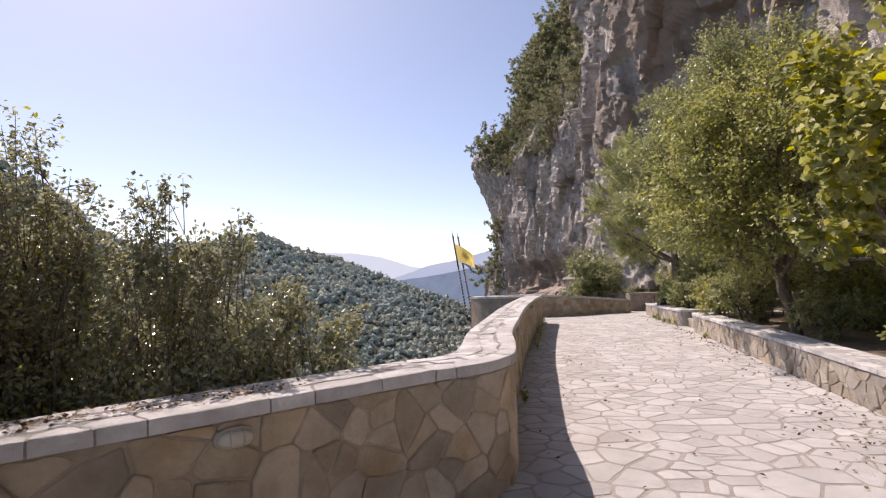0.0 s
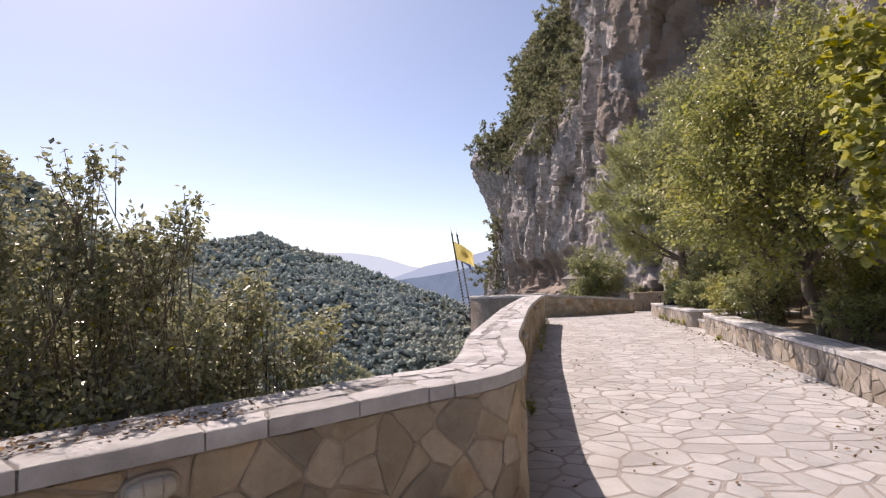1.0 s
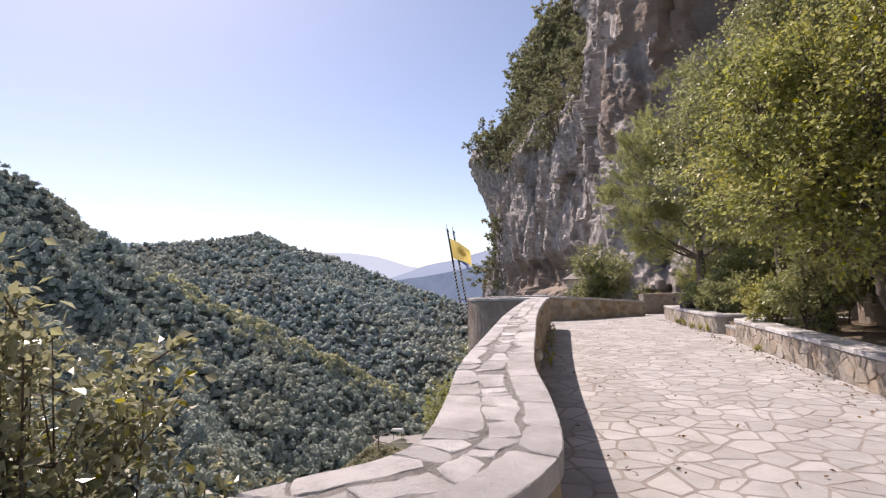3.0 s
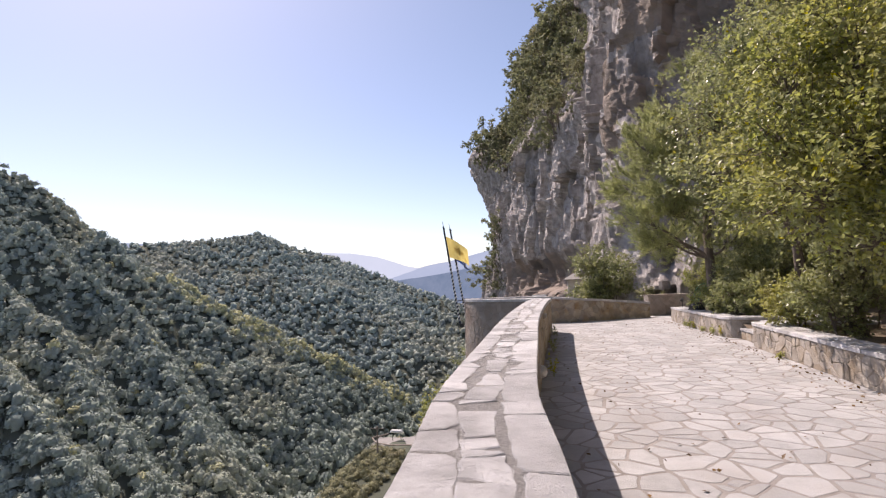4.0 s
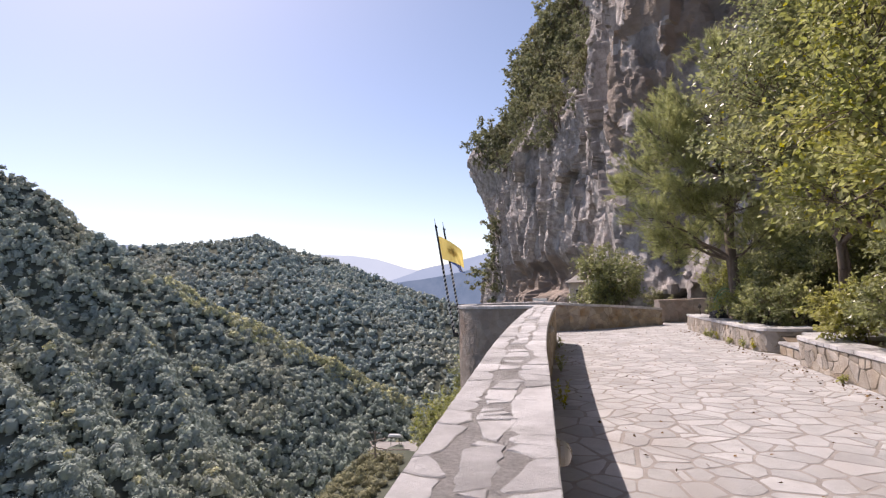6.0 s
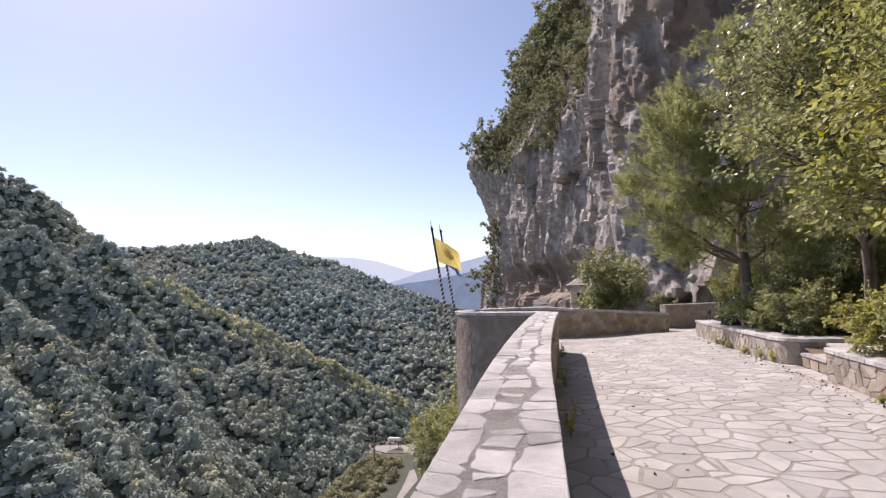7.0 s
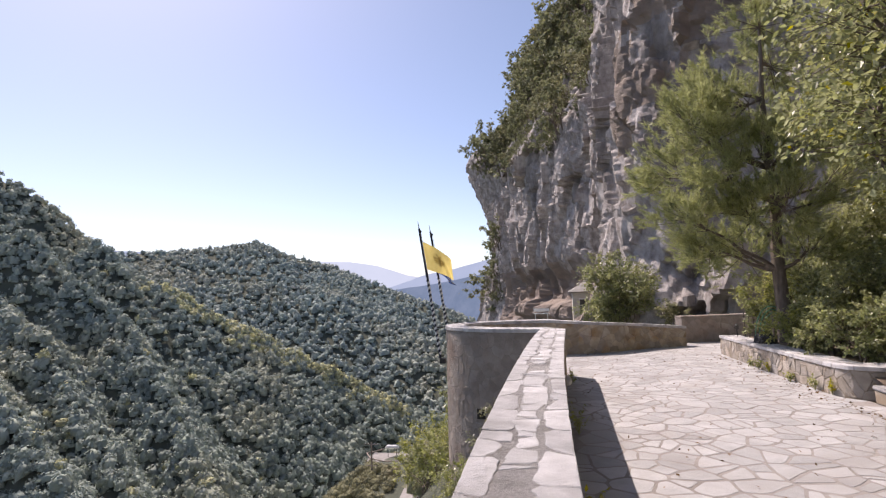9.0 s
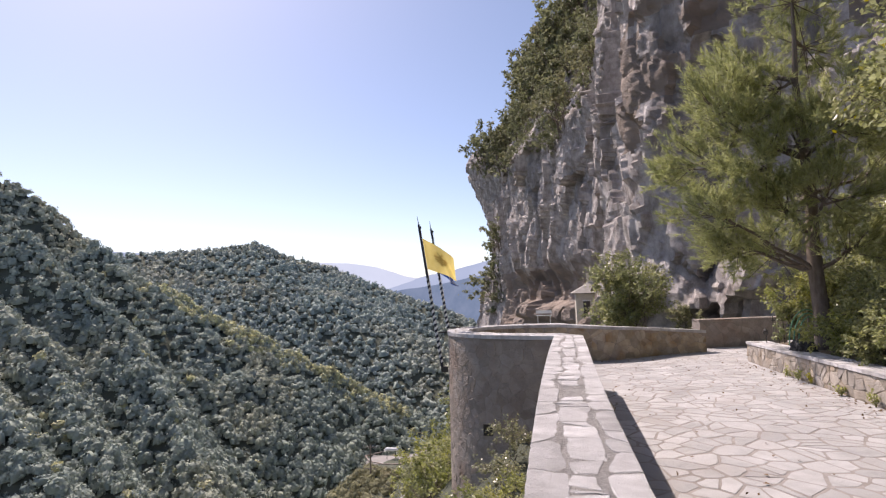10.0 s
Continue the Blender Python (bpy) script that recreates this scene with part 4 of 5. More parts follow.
def pine(name, base, clumps, label, category, seed):
    """A pine: a leaning trunk, bare boughs to each clump, and in it upswept shoots, each a brush of long needles."""
    rs = np.random.RandomState(seed)
    tree = thing(name, base, label, category)
    C = np.array(clumps, float)
    top = C[C[:, 2].argmax(), :3]
    segs, spine = limb((0, 0, -0.05), top, 0.17, 0.03, rs, 0.05, 9)
    spine = np.array(spine)
    roots, tips = [], []
    for x, y, z, r in C:
        c = np.array([x, y, z])
        j = int(np.argmin(np.abs(spine[:, 2] - (z - 0.45 * np.hypot(x, y)).clip(0.5))))
        sg, pts = limb(spine[j], c, 0.055, 0.014, rs, 0.14, 5)
        segs += sg
        out = c - spine[j]
        out /= np.linalg.norm(out) + 1e-6
        for _ in range(15):                                  # boughlets
            d = rs.normal(0, 1, 3) + out * 0.7 + np.array([0, 0, 0.15])
            d /= np.linalg.norm(d)
            st = pts[rs.randint(2, 6)] * 0.4 + c * 0.6
            e = c + d * r * rs.uniform(0.55, 0.95) * np.array([1, 1, 0.8])
            segs.append((st, e, 0.012, 0.0045))
            for _ in range(12):                              # shoots
                f = rs.uniform(0.45, 1.05)
                a = st + (e - st) * f + rs.normal(0, 0.10, 3)
                g = d * 0.8 + out * 0.3 + rs.normal(0, 0.35, 3) + np.array([0, 0, 0.45])
                g /= np.linalg.norm(g)
                roots.append(a)
                tips.append(a + g * rs.uniform(0.16, 0.34))
    V, F = tubes(segs)
    tag_mesh("trunk", V, F, M_BARK, tree, "grey-brown bark", smooth=True)
    A, B = np.array(roots), np.array(tips)
    n, k = len(A), 30
    g = (B - A) / np.linalg.norm(B - A, axis=1)[:, None]
    t = rs.uniform(0.0, 1.0, (n, k, 1))
    p = A[:, None] + (B - A)[:, None] * t
    d = g[:, None] * (0.75 + 0.5 * t) + rs.normal(0, 0.5, (n, k, 3))
    d /= np.linalg.norm(d, axis=2)[:, :, None]
    w = np.cross(d, rs.normal(0, 1, (n, k, 3)))
    w /= np.linalg.norm(w, axis=2)[:, :, None] + 1e-9
    ln = rs.uniform(0.11, 0.19, (n, k, 1))
    V = np.stack([p + w * 0.008, p - w * 0.008, p + d * ln], 2).reshape(-1, 3)
    array_mesh("crown", V, np.arange(len(V)).reshape(-1, 3), M_NEEDLE, tree, "long soft green needles")
    return tree


def clumps_in(n, size, seed, low=0.35, r=(0.35, 0.55)):
    """n clump places spread in an egg of that size (sx, sy, sz), standing on the ground."""
    rs = np.random.RandomState(seed)
    out = []
    while len(out) < n:
        p = rs.uniform(-1, 1, 3)
        if np.linalg.norm(p) < 1:
            z = (p[2] + 1) / 2
            out.append((p[0] * size[0], p[1] * size[1], size[2] * (low + (1 - low) * z), rs.uniform(*r) * min(size)))
    return out


# ---- earth behind the planter walls ----
sx_, sy_ = np.meshgrid(np.linspace(3.42, 15.5, 50), np.linspace(-6, 22.3, 80), indexing="ij")
gap_ = np.exp(-((sy_ - 14.85) / 0.55) ** 8)
sz_ = 0.34 + np.clip((sx_ - 5.5) * 0.16, 0, 1.4) + (fbm(sx_ / 1.2, sy_ / 1.2, 4, 6) - 0.5) * 0.14 - np.clip(sy_ - 20, 0, 20) * 0.02 - 0.1 * gap_
sz_ = np.where((sx_ < 4.6) & (sy_ > 21.6), -0.9, sz_)
si = np.arange(sx_.size).reshape(sx_.shape)
tagged(array_mesh("planter_earth", np.stack([sx_, sy_, sz_], -1).reshape(-1, 3), np.stack([si[:-1, :-1], si[1:, :-1], si[1:, 1:], si[:-1, 1:]], -1).reshape(-1, 4), M_SOIL, smooth=True),
       "dark bare earth under the trees", "soil", kind="structure")


def box(size, loc, bevel=0.01, rough=0.0, seed=0):
    bm = bmesh.new()
    bmesh.ops.create_cube(bm, size=1)
    bmesh.ops.scale(bm, vec=size, verts=bm.verts)
    if bevel:
        bmesh.ops.bevel(bm, geom=bm.edges[:], offset=bevel, segments=2, affect="EDGES")
    r = random.Random(seed)
    for v in bm.verts:
        v.co += Vector(loc) + Vector((r.uniform(-rough, rough), r.uniform(-rough, rough), r.uniform(-rough, rough)))
    return bm


def tube_bm(points, radius, sides=8):
    """A round rod through points."""
    bm = bmesh.new()
    rings = []
    for k, p in enumerate(points):
        a, b = Vector(points[max(0, k - 1)]), Vector(points[min(len(points) - 1, k + 1)])
        q = (b - a).to_track_quat("Z", "Y")
        r = radius[k] if isinstance(radius, (list, tuple)) else radius
        rings.append([bm.verts.new(Vector(p) + q @ Vector((r * math.cos(6.28318 * i / sides), r * math.sin(6.28318 * i / sides), 0))) for i in range(sides)])
    for r0, r1 in zip(rings[:-1], rings[1:]):
        for i in range(sides):
            bm.faces.new((r0[i], r0[(i + 1) % sides], r1[(i + 1) % sides], r1[i]))
    bm.faces.new(rings[0][::-1])
    bm.faces.new(rings[-1])
    return bm


# the steps that lead up between the planters
steps = thing("stone_steps", (3.5, 14.88, 0), "two low stone steps between the planter walls", "steps")
for k in range(2):
    part("tread", box((0.42, 0.86, 0.05), (0.02 + 0.4 * k, 0, 0.205 + 0.16 * k), 0.01, 0.004, k), M_COPE, steps, "pale slab tread")
    for n in range(3):
        part("riser_stone", box((0.38, 0.27, 0.18 + 0.16 * k), (0.02 + 0.4 * k, -0.28 + 0.28 * n, 0.09 + 0.08 * k), 0.015, 0.006, 5 * k + n), M_STONE_PALE, steps)

# an old masonry tank among the trees
tank = thing("masonry_tank", (6.2, 13.4, 0.35), "dark old masonry tank among the trees", "tank")
part("wall", box((1.5, 1.6, 1.3), (0, 0, 0.6), 0.03, 0.01, 3), M_TOWER, tank)
part("rim", box((1.6, 1.7, 0.08), (0, 0, 1.29), 0.015, 0.006, 4), M_COPE, tank, "pale worn rim")


# ---- shrubs below the parapet ----
for k, (x, y, zt, sx, n) in enumerate(((-1.58, 3.5, 1.36, 0.28, 12), (-1.9, 3.32, 1.62, 0.30, 13), (-2.2, 3.1, 2.0, 0.36, 17), (-2.66, 2.92, 2.28, 0.27, 15), (-2.5, 3.3, 1.75, 0.4, 14), (-3.1, 2.75, 1.9, 0.45, 16), (-3.42, 2.68, 2.7, 0.36, 18),
                                       (-3.8, 2.4, 2.7, 0.55, 20), (-3.1, 3.7, 1.9, 0.5, 14), (-4.5, 1.6, 2.7, 0.7, 18), (-4.3, 3.4, 2.2, 0.7, 14))):
    grow("evergreen_shrub", (x, y, -1.7), clumps_in(n + 8, (sx * 1.35, sx * 1.15, zt + 1.5), 100 + k, 0.34, (0.5, 0.75)) + [(0.0, 0.0, zt + 1.5, 0.2), (0.12, -0.05, zt + 1.62, 0.14), (-0.12, 0.06, zt + 1.4, 0.2), (sx * 0.7, 0.1, zt + 1.1, 0.22), (-sx * 0.7, -0.1, zt + 1.1, 0.22)], "dense evergreen oak shrub with small glossy leaves behind the parapet",
         "shrub", M_LEAF_OAK, 0.041, 6400, 200 + k, 0.018, 3, second=(M_LEAF_YELLOW, 0.05 if k in (0, 5, 6) else 0.015), group="shrubs below the parapet", twig=0.42)


def at_base(base, clumps):
    return [(x - base[0], y - base[1], z - base[2], r) for x, y, z, r in clumps]


# ---- trees over the planters ----
B1 = (3.9, 9.9, 0.3)
grow("broadleaf_tree", B1, at_base(B1, [(2.3, 9.5, 2.3, 0.8), (2.15, 10.2, 3.2, 0.8), (2.6, 10.6, 4.1, 0.8), (3.0, 9.8, 2.9, 0.9), (3.2, 10.4, 4.5, 0.9), (3.6, 9.5, 3.6, 0.9), (4.2, 10.2, 5.0, 0.9), (4.6, 9.6, 4.0, 1.0), (3.4, 9.2, 2.2, 0.8), (2.8, 9.2, 1.75, 0.7), (4.4, 10.9, 3.2, 0.9), (2.5, 11.2, 2.4, 0.8), (3.3, 11.2, 3.5, 0.9), (5.2, 10.3, 4.6, 1.0)]),
     "spreading tree with lime-green leaves over the planter", "tree", M_LEAF_LIME, 0.076, 3500, 1, 0.11, 2, second=(M_LEAF_YELLOW, 0.05), fork=0.3)
B2 = (4.3, 7.4, 0.3)
grow("vine_tree", B2, at_base(B2, [(3.5, 7.2, 2.8, 0.6), (3.9, 7.8, 3.5, 0.75), (4.6, 7.0, 3.4, 0.8), (4.9, 8.0, 4.3, 0.9), (3.9, 8.4, 4.2, 0.8), (4.3, 6.6, 4.3, 0.8), (5.3, 7.4, 5.0, 0.9), (5.0, 6.4, 3.2, 0.8), (4.6, 8.4, 2.8, 0.8), (3.8, 8.0, 2.1, 0.7), (4.3, 7.0, 2.3, 0.8), (3.7, 6.7, 3.5, 0.6)]),
     "small tree with lobed yellow-green leaves", "tree", M_LEAF_LIME, 0.125, 1050, 2, 0.08, 2, "lobe", second=(M_LEAF_YELLOW, 0.3), fork=0.3)
B3 = (4.3, 12.6, 0.3)
grow("broadleaf_tree", B3, at_base(B3, [(2.0, 12.2, 3.1, 0.75), (2.2, 12.6, 4.2, 0.85), (2.9, 11.9, 3.4, 0.9), (3.2, 12.8, 4.9, 1.0), (3.8, 12.2, 4.2, 1.0), (4.4, 12.8, 5.5, 1.0), (4.2, 11.8, 3.0, 0.9), (3.6, 13.4, 3.4, 0.9), (4.8, 13.2, 4.2, 1.0), (2.8, 13.2, 5.5, 0.8), (5.0, 12.4, 6.3, 1.0), (3.9, 13.0, 6.6, 0.9)]),
     "tall tree with glossy mid-green leaves overhanging the way", "tree", M_LEAF_GREEN, 0.076, 3400, 3, 0.12, 2, second=(M_LEAF_YELLOW, 0.03), fork=0.3)
B4 = (4.8, 16.2, 0.3)
grow("broadleaf_tree", B4, at_base(B4, [(4.5, 16.4, 4.0, 0.9), (4.2, 16.9, 4.6, 1.0), (4.8, 15.6, 4.2, 1.0), (4.1, 15.9, 5.4, 0.9), (5.0, 16.6, 6.2, 1.1), (5.6, 16.0, 5.0, 1.1), (5.2, 15.2, 3.2, 1.0), (5.3, 17.1, 3.4, 1.1), (4.8, 16.0, 7.2, 1.0), (4.3, 15.3, 6.4, 0.9)]),
     "tall broadleaf tree with glossy dark green leaves", "tree", M_LEAF_GREEN, 0.092, 2700, 4, 0.12, 2, second=(M_LEAF_YELLOW, 0.04), fork=0.3)
B5 = (4.0, 19.75, 0.25)
pine("pine_tree", B5, at_base(B5, [(2.1, 19.4, 3.1, 1.0), (1.95, 19.9, 4.2, 1.0), (2.2, 19.3, 5.2, 1.0), (3.4, 20.2, 2.3, 0.9), (4.5, 19.3, 2.3, 1.0), (2.6, 20.1, 2.5, 0.9), (3.0, 20.1, 6.1, 1.0), (3.6, 19.2, 4.3, 1.1), (4.8, 19.5, 5.2, 1.1), (4.4, 20.3, 6.6, 1.1), (4.0, 19.8, 7.4, 0.9), (5.4, 20.0, 3.8, 1.1), (4.2, 20.5, 3.4, 1.1), (3.6, 19.8, 5.6, 1.1), (2.9, 19.0, 3.9, 1.0), (3.3, 19.3, 3.1, 0.95), (2.7, 19.5, 4.7, 1.0), (3.9, 18.9, 3.2, 0.95), (4.3, 18.9, 4.6, 1.0)]),
     "pine tree with long soft green needles leaning over the way", "tree", 5)
for k, (x, y, s, h) in enumerate(((3.95, 20.5, 0.45, 0.9), (3.75, 18.4, 0.42, 0.8), (3.72, 17.3, 0.45, 0.95), (3.75, 16.3, 0.45, 1.05), (3.75, 13.5, 0.5, 1.1), (3.85, 12.2, 0.5, 1.2), (4.2, 9.6, 0.42, 0.75), (3.8, 6.2, 0.42, 0.7), (4.5, 18.3, 0.6, 1.7), (4.5, 17.2, 0.6, 1.6), (4.4, 20.9, 0.6, 1.7),
                                  (4.9, 13.9, 0.8, 1.7), (4.9, 17.8, 0.9, 1.8), (5.4, 11.2, 0.8, 1.3), (5.4, 20.8, 0.9, 1.8), (6.0, 8.8, 0.8, 1.6), (6.6, 17.0, 1.2, 3.0), (6.8, 10.8, 1.3, 3.0), (6.8, 20.5, 1.3, 3.2), (6.6, 7.4, 1.2, 3.0), (8.0, 14.5, 1.4, 3.6), (7.5, 21.6, 1.4, 3.4), (5.8, 21.8, 0.8, 2.0))):
    grow("planter_shrub", (x, y, 0.3), clumps_in(12, (s * 1.1, s * 1.1, h), 300 + k, 0.12, (0.5, 0.8)), ("low leafy green shrub growing in the planter", "yellow-green leafy shrub growing in the planter", "dark evergreen shrub growing in the planter")[k % 3], "shrub",
         (M_LEAF_GREEN, M_LEAF_LIME, M_LEAF_GREEN if s < 1 else M_LEAF_LIME)[k % 3], 0.065 if s < 1 else 0.1, 3200 if s < 1 else 1300, 320 + k, 0.025, 3, group="shrubs in the planters")
grow("bay_shrub", (1.9, 31.0, -1.4), clumps_in(30, (1.8, 1.4, 4.3), 41, 0.25, (0.45, 0.65)), "rounded green shrub behind the closing wall", "shrub", M_LEAF_GREEN, 0.12, 900, 42, 0.05, 4)
grow("bay_shrub", (4.6, 33.0, -1.4), clumps_in(12, (0.9, 0.9, 2.2), 43, 0.25, (0.45, 0.65)), "rounded green shrub at the cliff's foot", "shrub", M_LEAF_OAK, 0.12, 900, 44, 0.04, 4)

# ---- scrub on the slope outside the walls ----
scrub = [grow("slope_shrub", (0, 0, -300 - k), clumps_in(10, (0.75, 0.75, 1.5), 500 + k, 0.2, (0.5, 0.8)), ("dry yellow-green scrub on the slope", "grey-green scrub on the slope", "leafy green scrub on the slope")[k], "shrub",
              (M_LEAF_LIME, M_LEAF_OAK, M_LEAF_GREEN)[k], 0.085, 560, 510 + k, 0.02, 4, group="scrub on the slope") for k in range(3)]
rs3 = np.random.RandomState(31)
places = [(-6.0, 27.0, 1.0), (-5.4, 24.6, 1.0), (-7.2, 31.0, 1.0), (-1.7, 14.6, 0.5), (-1.9, 15.6, 0.55), (-2.4, 16.5, 0.45), (-2.5, 16.0, 0.5), (-2.9, 17.0, 0.4), (-1.8, 14.2, 0.5), (-1.6, 12.9, 0.4), (-1.8, 16.4, 0.5), (-2.2, 15.2, 0.5), (-3.3, 17.4, 0.35)]
while len(places) < 90:
    t = rs3.rand() ** 1.4
    yb = 12 + 75 * t
    yb += 10
    places.append((-1.2 - 0.27 * (yb - 8.2) + rs3.rand() * (1.0 + 0.2 * (yb - 20)), yb, rs3.uniform(0.9, 1.5) * (1 + 1.2 * t)))
for k, (x, y, s) in enumerate(places):
    z = float(land(np.array([x]), np.array([y]))[0]) - 0.15
    m = pose(x, y, z, 0, 0, rs3.uniform(0, 360))
    kd = scrub[(k % 3) if k > 2 else k]
    if k < 3:
        kd.matrix_basis = m
    else:
        c = copy_thing(kd, m)
        c.scale = (s, s, s * rs3.uniform(0.7, 1.1))


def outcrop(name, loc, size, seed, label):
    bm = bmesh.new()
    bmesh.ops.create_icosphere(bm, subdivisions=4, radius=1)
    for v in bm.verts:
        d = v.co.normalized()
        n = noise.fractal(d * 1.6 + Vector((seed, 0, 0)), 1.0, 2.0, 4) * 0.5 + 0.1 * noise.cell(d * 3.0 + Vector((seed, 3, 1)))
        v.co = Vector((d.x * size[0], d.y * size[1], d.z * size[2])) * (1 + 0.5 * n)
    me = bpy.data.meshes.new(name)
    bm.to_mesh(me)
    bm.free()
    me.shade_smooth()
    me.materials.append(M_ROCK_N)
    ob = new(name, me)
    ob.location = loc
    return tagged(ob, label, "rock", "outcrops on the slope")


for k, (x, y, z, sx, sy, sz) in enumerate(((-11.0, 50, -14.6, 2.2, 4, 4.0), (-8.6, 44, -14.8, 2.2, 3, 3.4), (-48.6, 138.0, -46.9, 7.0, 4.5, 4.0), (-47, 122, -53, 5, 5, 5))):
    outcrop("rock_outcrop", (x, y, z), (sx, sy, sz), k + 0.5, "weathered grey rock outcrop on the slope")

# ---- the road in the valley, its lay-by and the power line ----
RD, rdist = path_points([(-43, 146, 0), (-40, 140, 0), (-35.5, 130, 0), (-33.5, 117, 0), (-32.5, 104, 0), (-31, 92, 0)], 1.5)
rt = np.gradient(RD, axis=0)
rt /= np.linalg.norm(rt, axis=1)[:, None]
rV, rF = [], []
for p, t in zip(RD, rt):
    for w in (-2.6, 2.6):
        rV.append((p[0] - t[1] * w, p[1] + t[0] * w, -42.3))
    for w in (-2.8, 2.8):
        rV.append((p[0] - t[1] * w, p[1] + t[0] * w, -43.0))
for k in range(len(RD) - 1):
    a, b = 4 * k, 4 * k + 4
    rF += [(a, a + 1, b + 1, b), (a, b, b + 2, a + 2), (a + 1, a + 3, b + 3, b + 1)]
tagged(tag_mesh("road", rV, rF, M_ROAD), "pale dusty road on the valley shelf", "road", kind="structure")
lay_by = thing("lay_by_wall", (-46.5, 142, -42.6), "low pale wall round a lay-by on the road", "wall")
pts = [(5.5, -3.5, 0.4), (0, -4.5, 0.4), (-5, -2.5, 0.4), (-7.5, 1.5, 0.4), (-4, 5.5, 0.4)]
for a, b in zip(pts[:-1], pts[1:]):
    va, vb = Vector(a), Vector(b)
    bm = box(((vb - va).length + 0.2, 0.3, 0.3), (0, 0, 0), 0.05)
    bmesh.ops.transform(bm, matrix=Matrix.Translation((va + vb) / 2) @ Matrix.Rotation(math.atan2(b[1] - a[1], b[0] - a[0]), 4, "Z"), verts=bm.verts)
    part("wall_length", bm, M_TOWER, lay_by)
part("floor_slab", box((10.5, 7.5, 0.5), (-1, 0.5, -0.4), 0.1), M_ROAD, lay_by, "dusty lay-by surface")
pole_base = (-46.7, 128.0, float(land(np.array([-46.7]), np.array([128.0]))[0]))
ppole = thing("power_pole", pole_base, "wooden power pole with a crossarm beside the road", "power pole")
ph = -34.6 - pole_base[2]
part("post", tube_bm([(0, 0, -0.3), (0, 0, ph)], [0.24, 0.17]), M_TIMBER, ppole)
part("crossarm", box((3.6, 0.16, 0.16), (0, 0, ph - 0.5), 0.02), M_TIMBER, ppole)
part("crossarm", box((2.8, 0.16, 0.16), (0, 0, ph - 5.5), 0.02), M_TIMBER, ppole)
for x in (-1.6, -0.7, 0.7, 1.6):
    part("insulator", tube_bm([(x, 0, ph - 0.42), (x, 0, ph - 0.1)], [0.1, 0.06], 6), M_WHITE, ppole, "pale insulator")
kiosk = thing("kiosk", (-46.5, 143, -42.5), "small canopy with a white roof at the lay-by", "kiosk")
part("roof", tube_bm([(-2.0, 0, 2.1), (-1.4, 0, 2.45), (1.4, 0, 2.45), (2.0, 0, 2.1)], [0.1, 0.45, 0.45, 0.1], 10), M_WHITE, kiosk, "white curved roof")
for x in (-1.2, 1.2):
    part("post", tube_bm([(x, 0, -0.2), (x, 0, 2.2)], 0.08), M_IRON, kiosk)

# ---- the little stone hut under the cliff ----
hut = thing("stone_hut", (2.0, 52.0, -2.4), "small stone hut with a slate roof under the cliff", "hut")
part("wall", box((3.3, 3.2, 3.6), (0, 0, 1.8), 0.04, 0.01, 8), M_HUT, hut, "pale rubble masonry")
bm = bmesh.new()
bmesh.ops.create_cone(bm, cap_ends=True, segments=4, radius1=2.75, radius2=0.35, depth=1.0)
bmesh.ops.rotate(bm, matrix=Matrix.Rotation(radians(45), 3, "Z"), verts=bm.verts)
bmesh.ops.translate(bm, vec=(0, 0, 4.08), verts=bm.verts)
part("roof", bm, M_ROOF, hut, "low grey slate roof")
part("roof_edge", box((3.9, 3.8, 0.1), (0, 0, 3.56), 0.02, 0.02, 2), M_ROOF, hut, "jagged slate eaves")
part("chimney", box((0.7, 0.7, 1.0), (-0.35, -0.2, 4.7), 0.03, 0.01, 5), M_HUT, hut)
part("chimney_cap", box((1.15, 1.1, 0.09), (-0.35, -0.2, 5.22), 0.02, 0.02, 6), M_ROOF, hut, "flat slate cap")
part("finial", tube_bm([(-0.35, -0.2, 5.2), (-0.35, -0.2, 5.75)], [0.16, 0.04], 6), M_HUT, hut)
win = part("window", box((0.5, 0.1, 1.3), (-0.85, -1.62, 2.3), 0.01), M_IRON, hut, "narrow dark window")
part("window_frame", box((0.62, 0.06, 0.08), (-0.85, -1.66, 2.98), 0.01), M_WHITE, win)
part("window_sill", box((0.66, 0.14, 0.08), (-0.85, -1.66, 1.62), 0.01), M_HUT, win)
bench = thing("whitewashed_bench", (-2.2, 50.5, -1.3), "pale slatted bench under the cliff", "bench")
bench.scale = (0.7, 0.7, 0.7)
part("seat", box((1.8, 0.5, 0.08), (0, 0, 1.1), 0.02), M_WHITE, bench)
part("backrest", box((1.8, 0.08, 0.35), (0, 0.25, 1.5), 0.02), M_WHITE, bench)
for x in (-0.7, 0.7):
    part("leg", box((0.08, 0.45, 1.1), (x, 0, 0.55), 0.01), M_WHITE, bench)


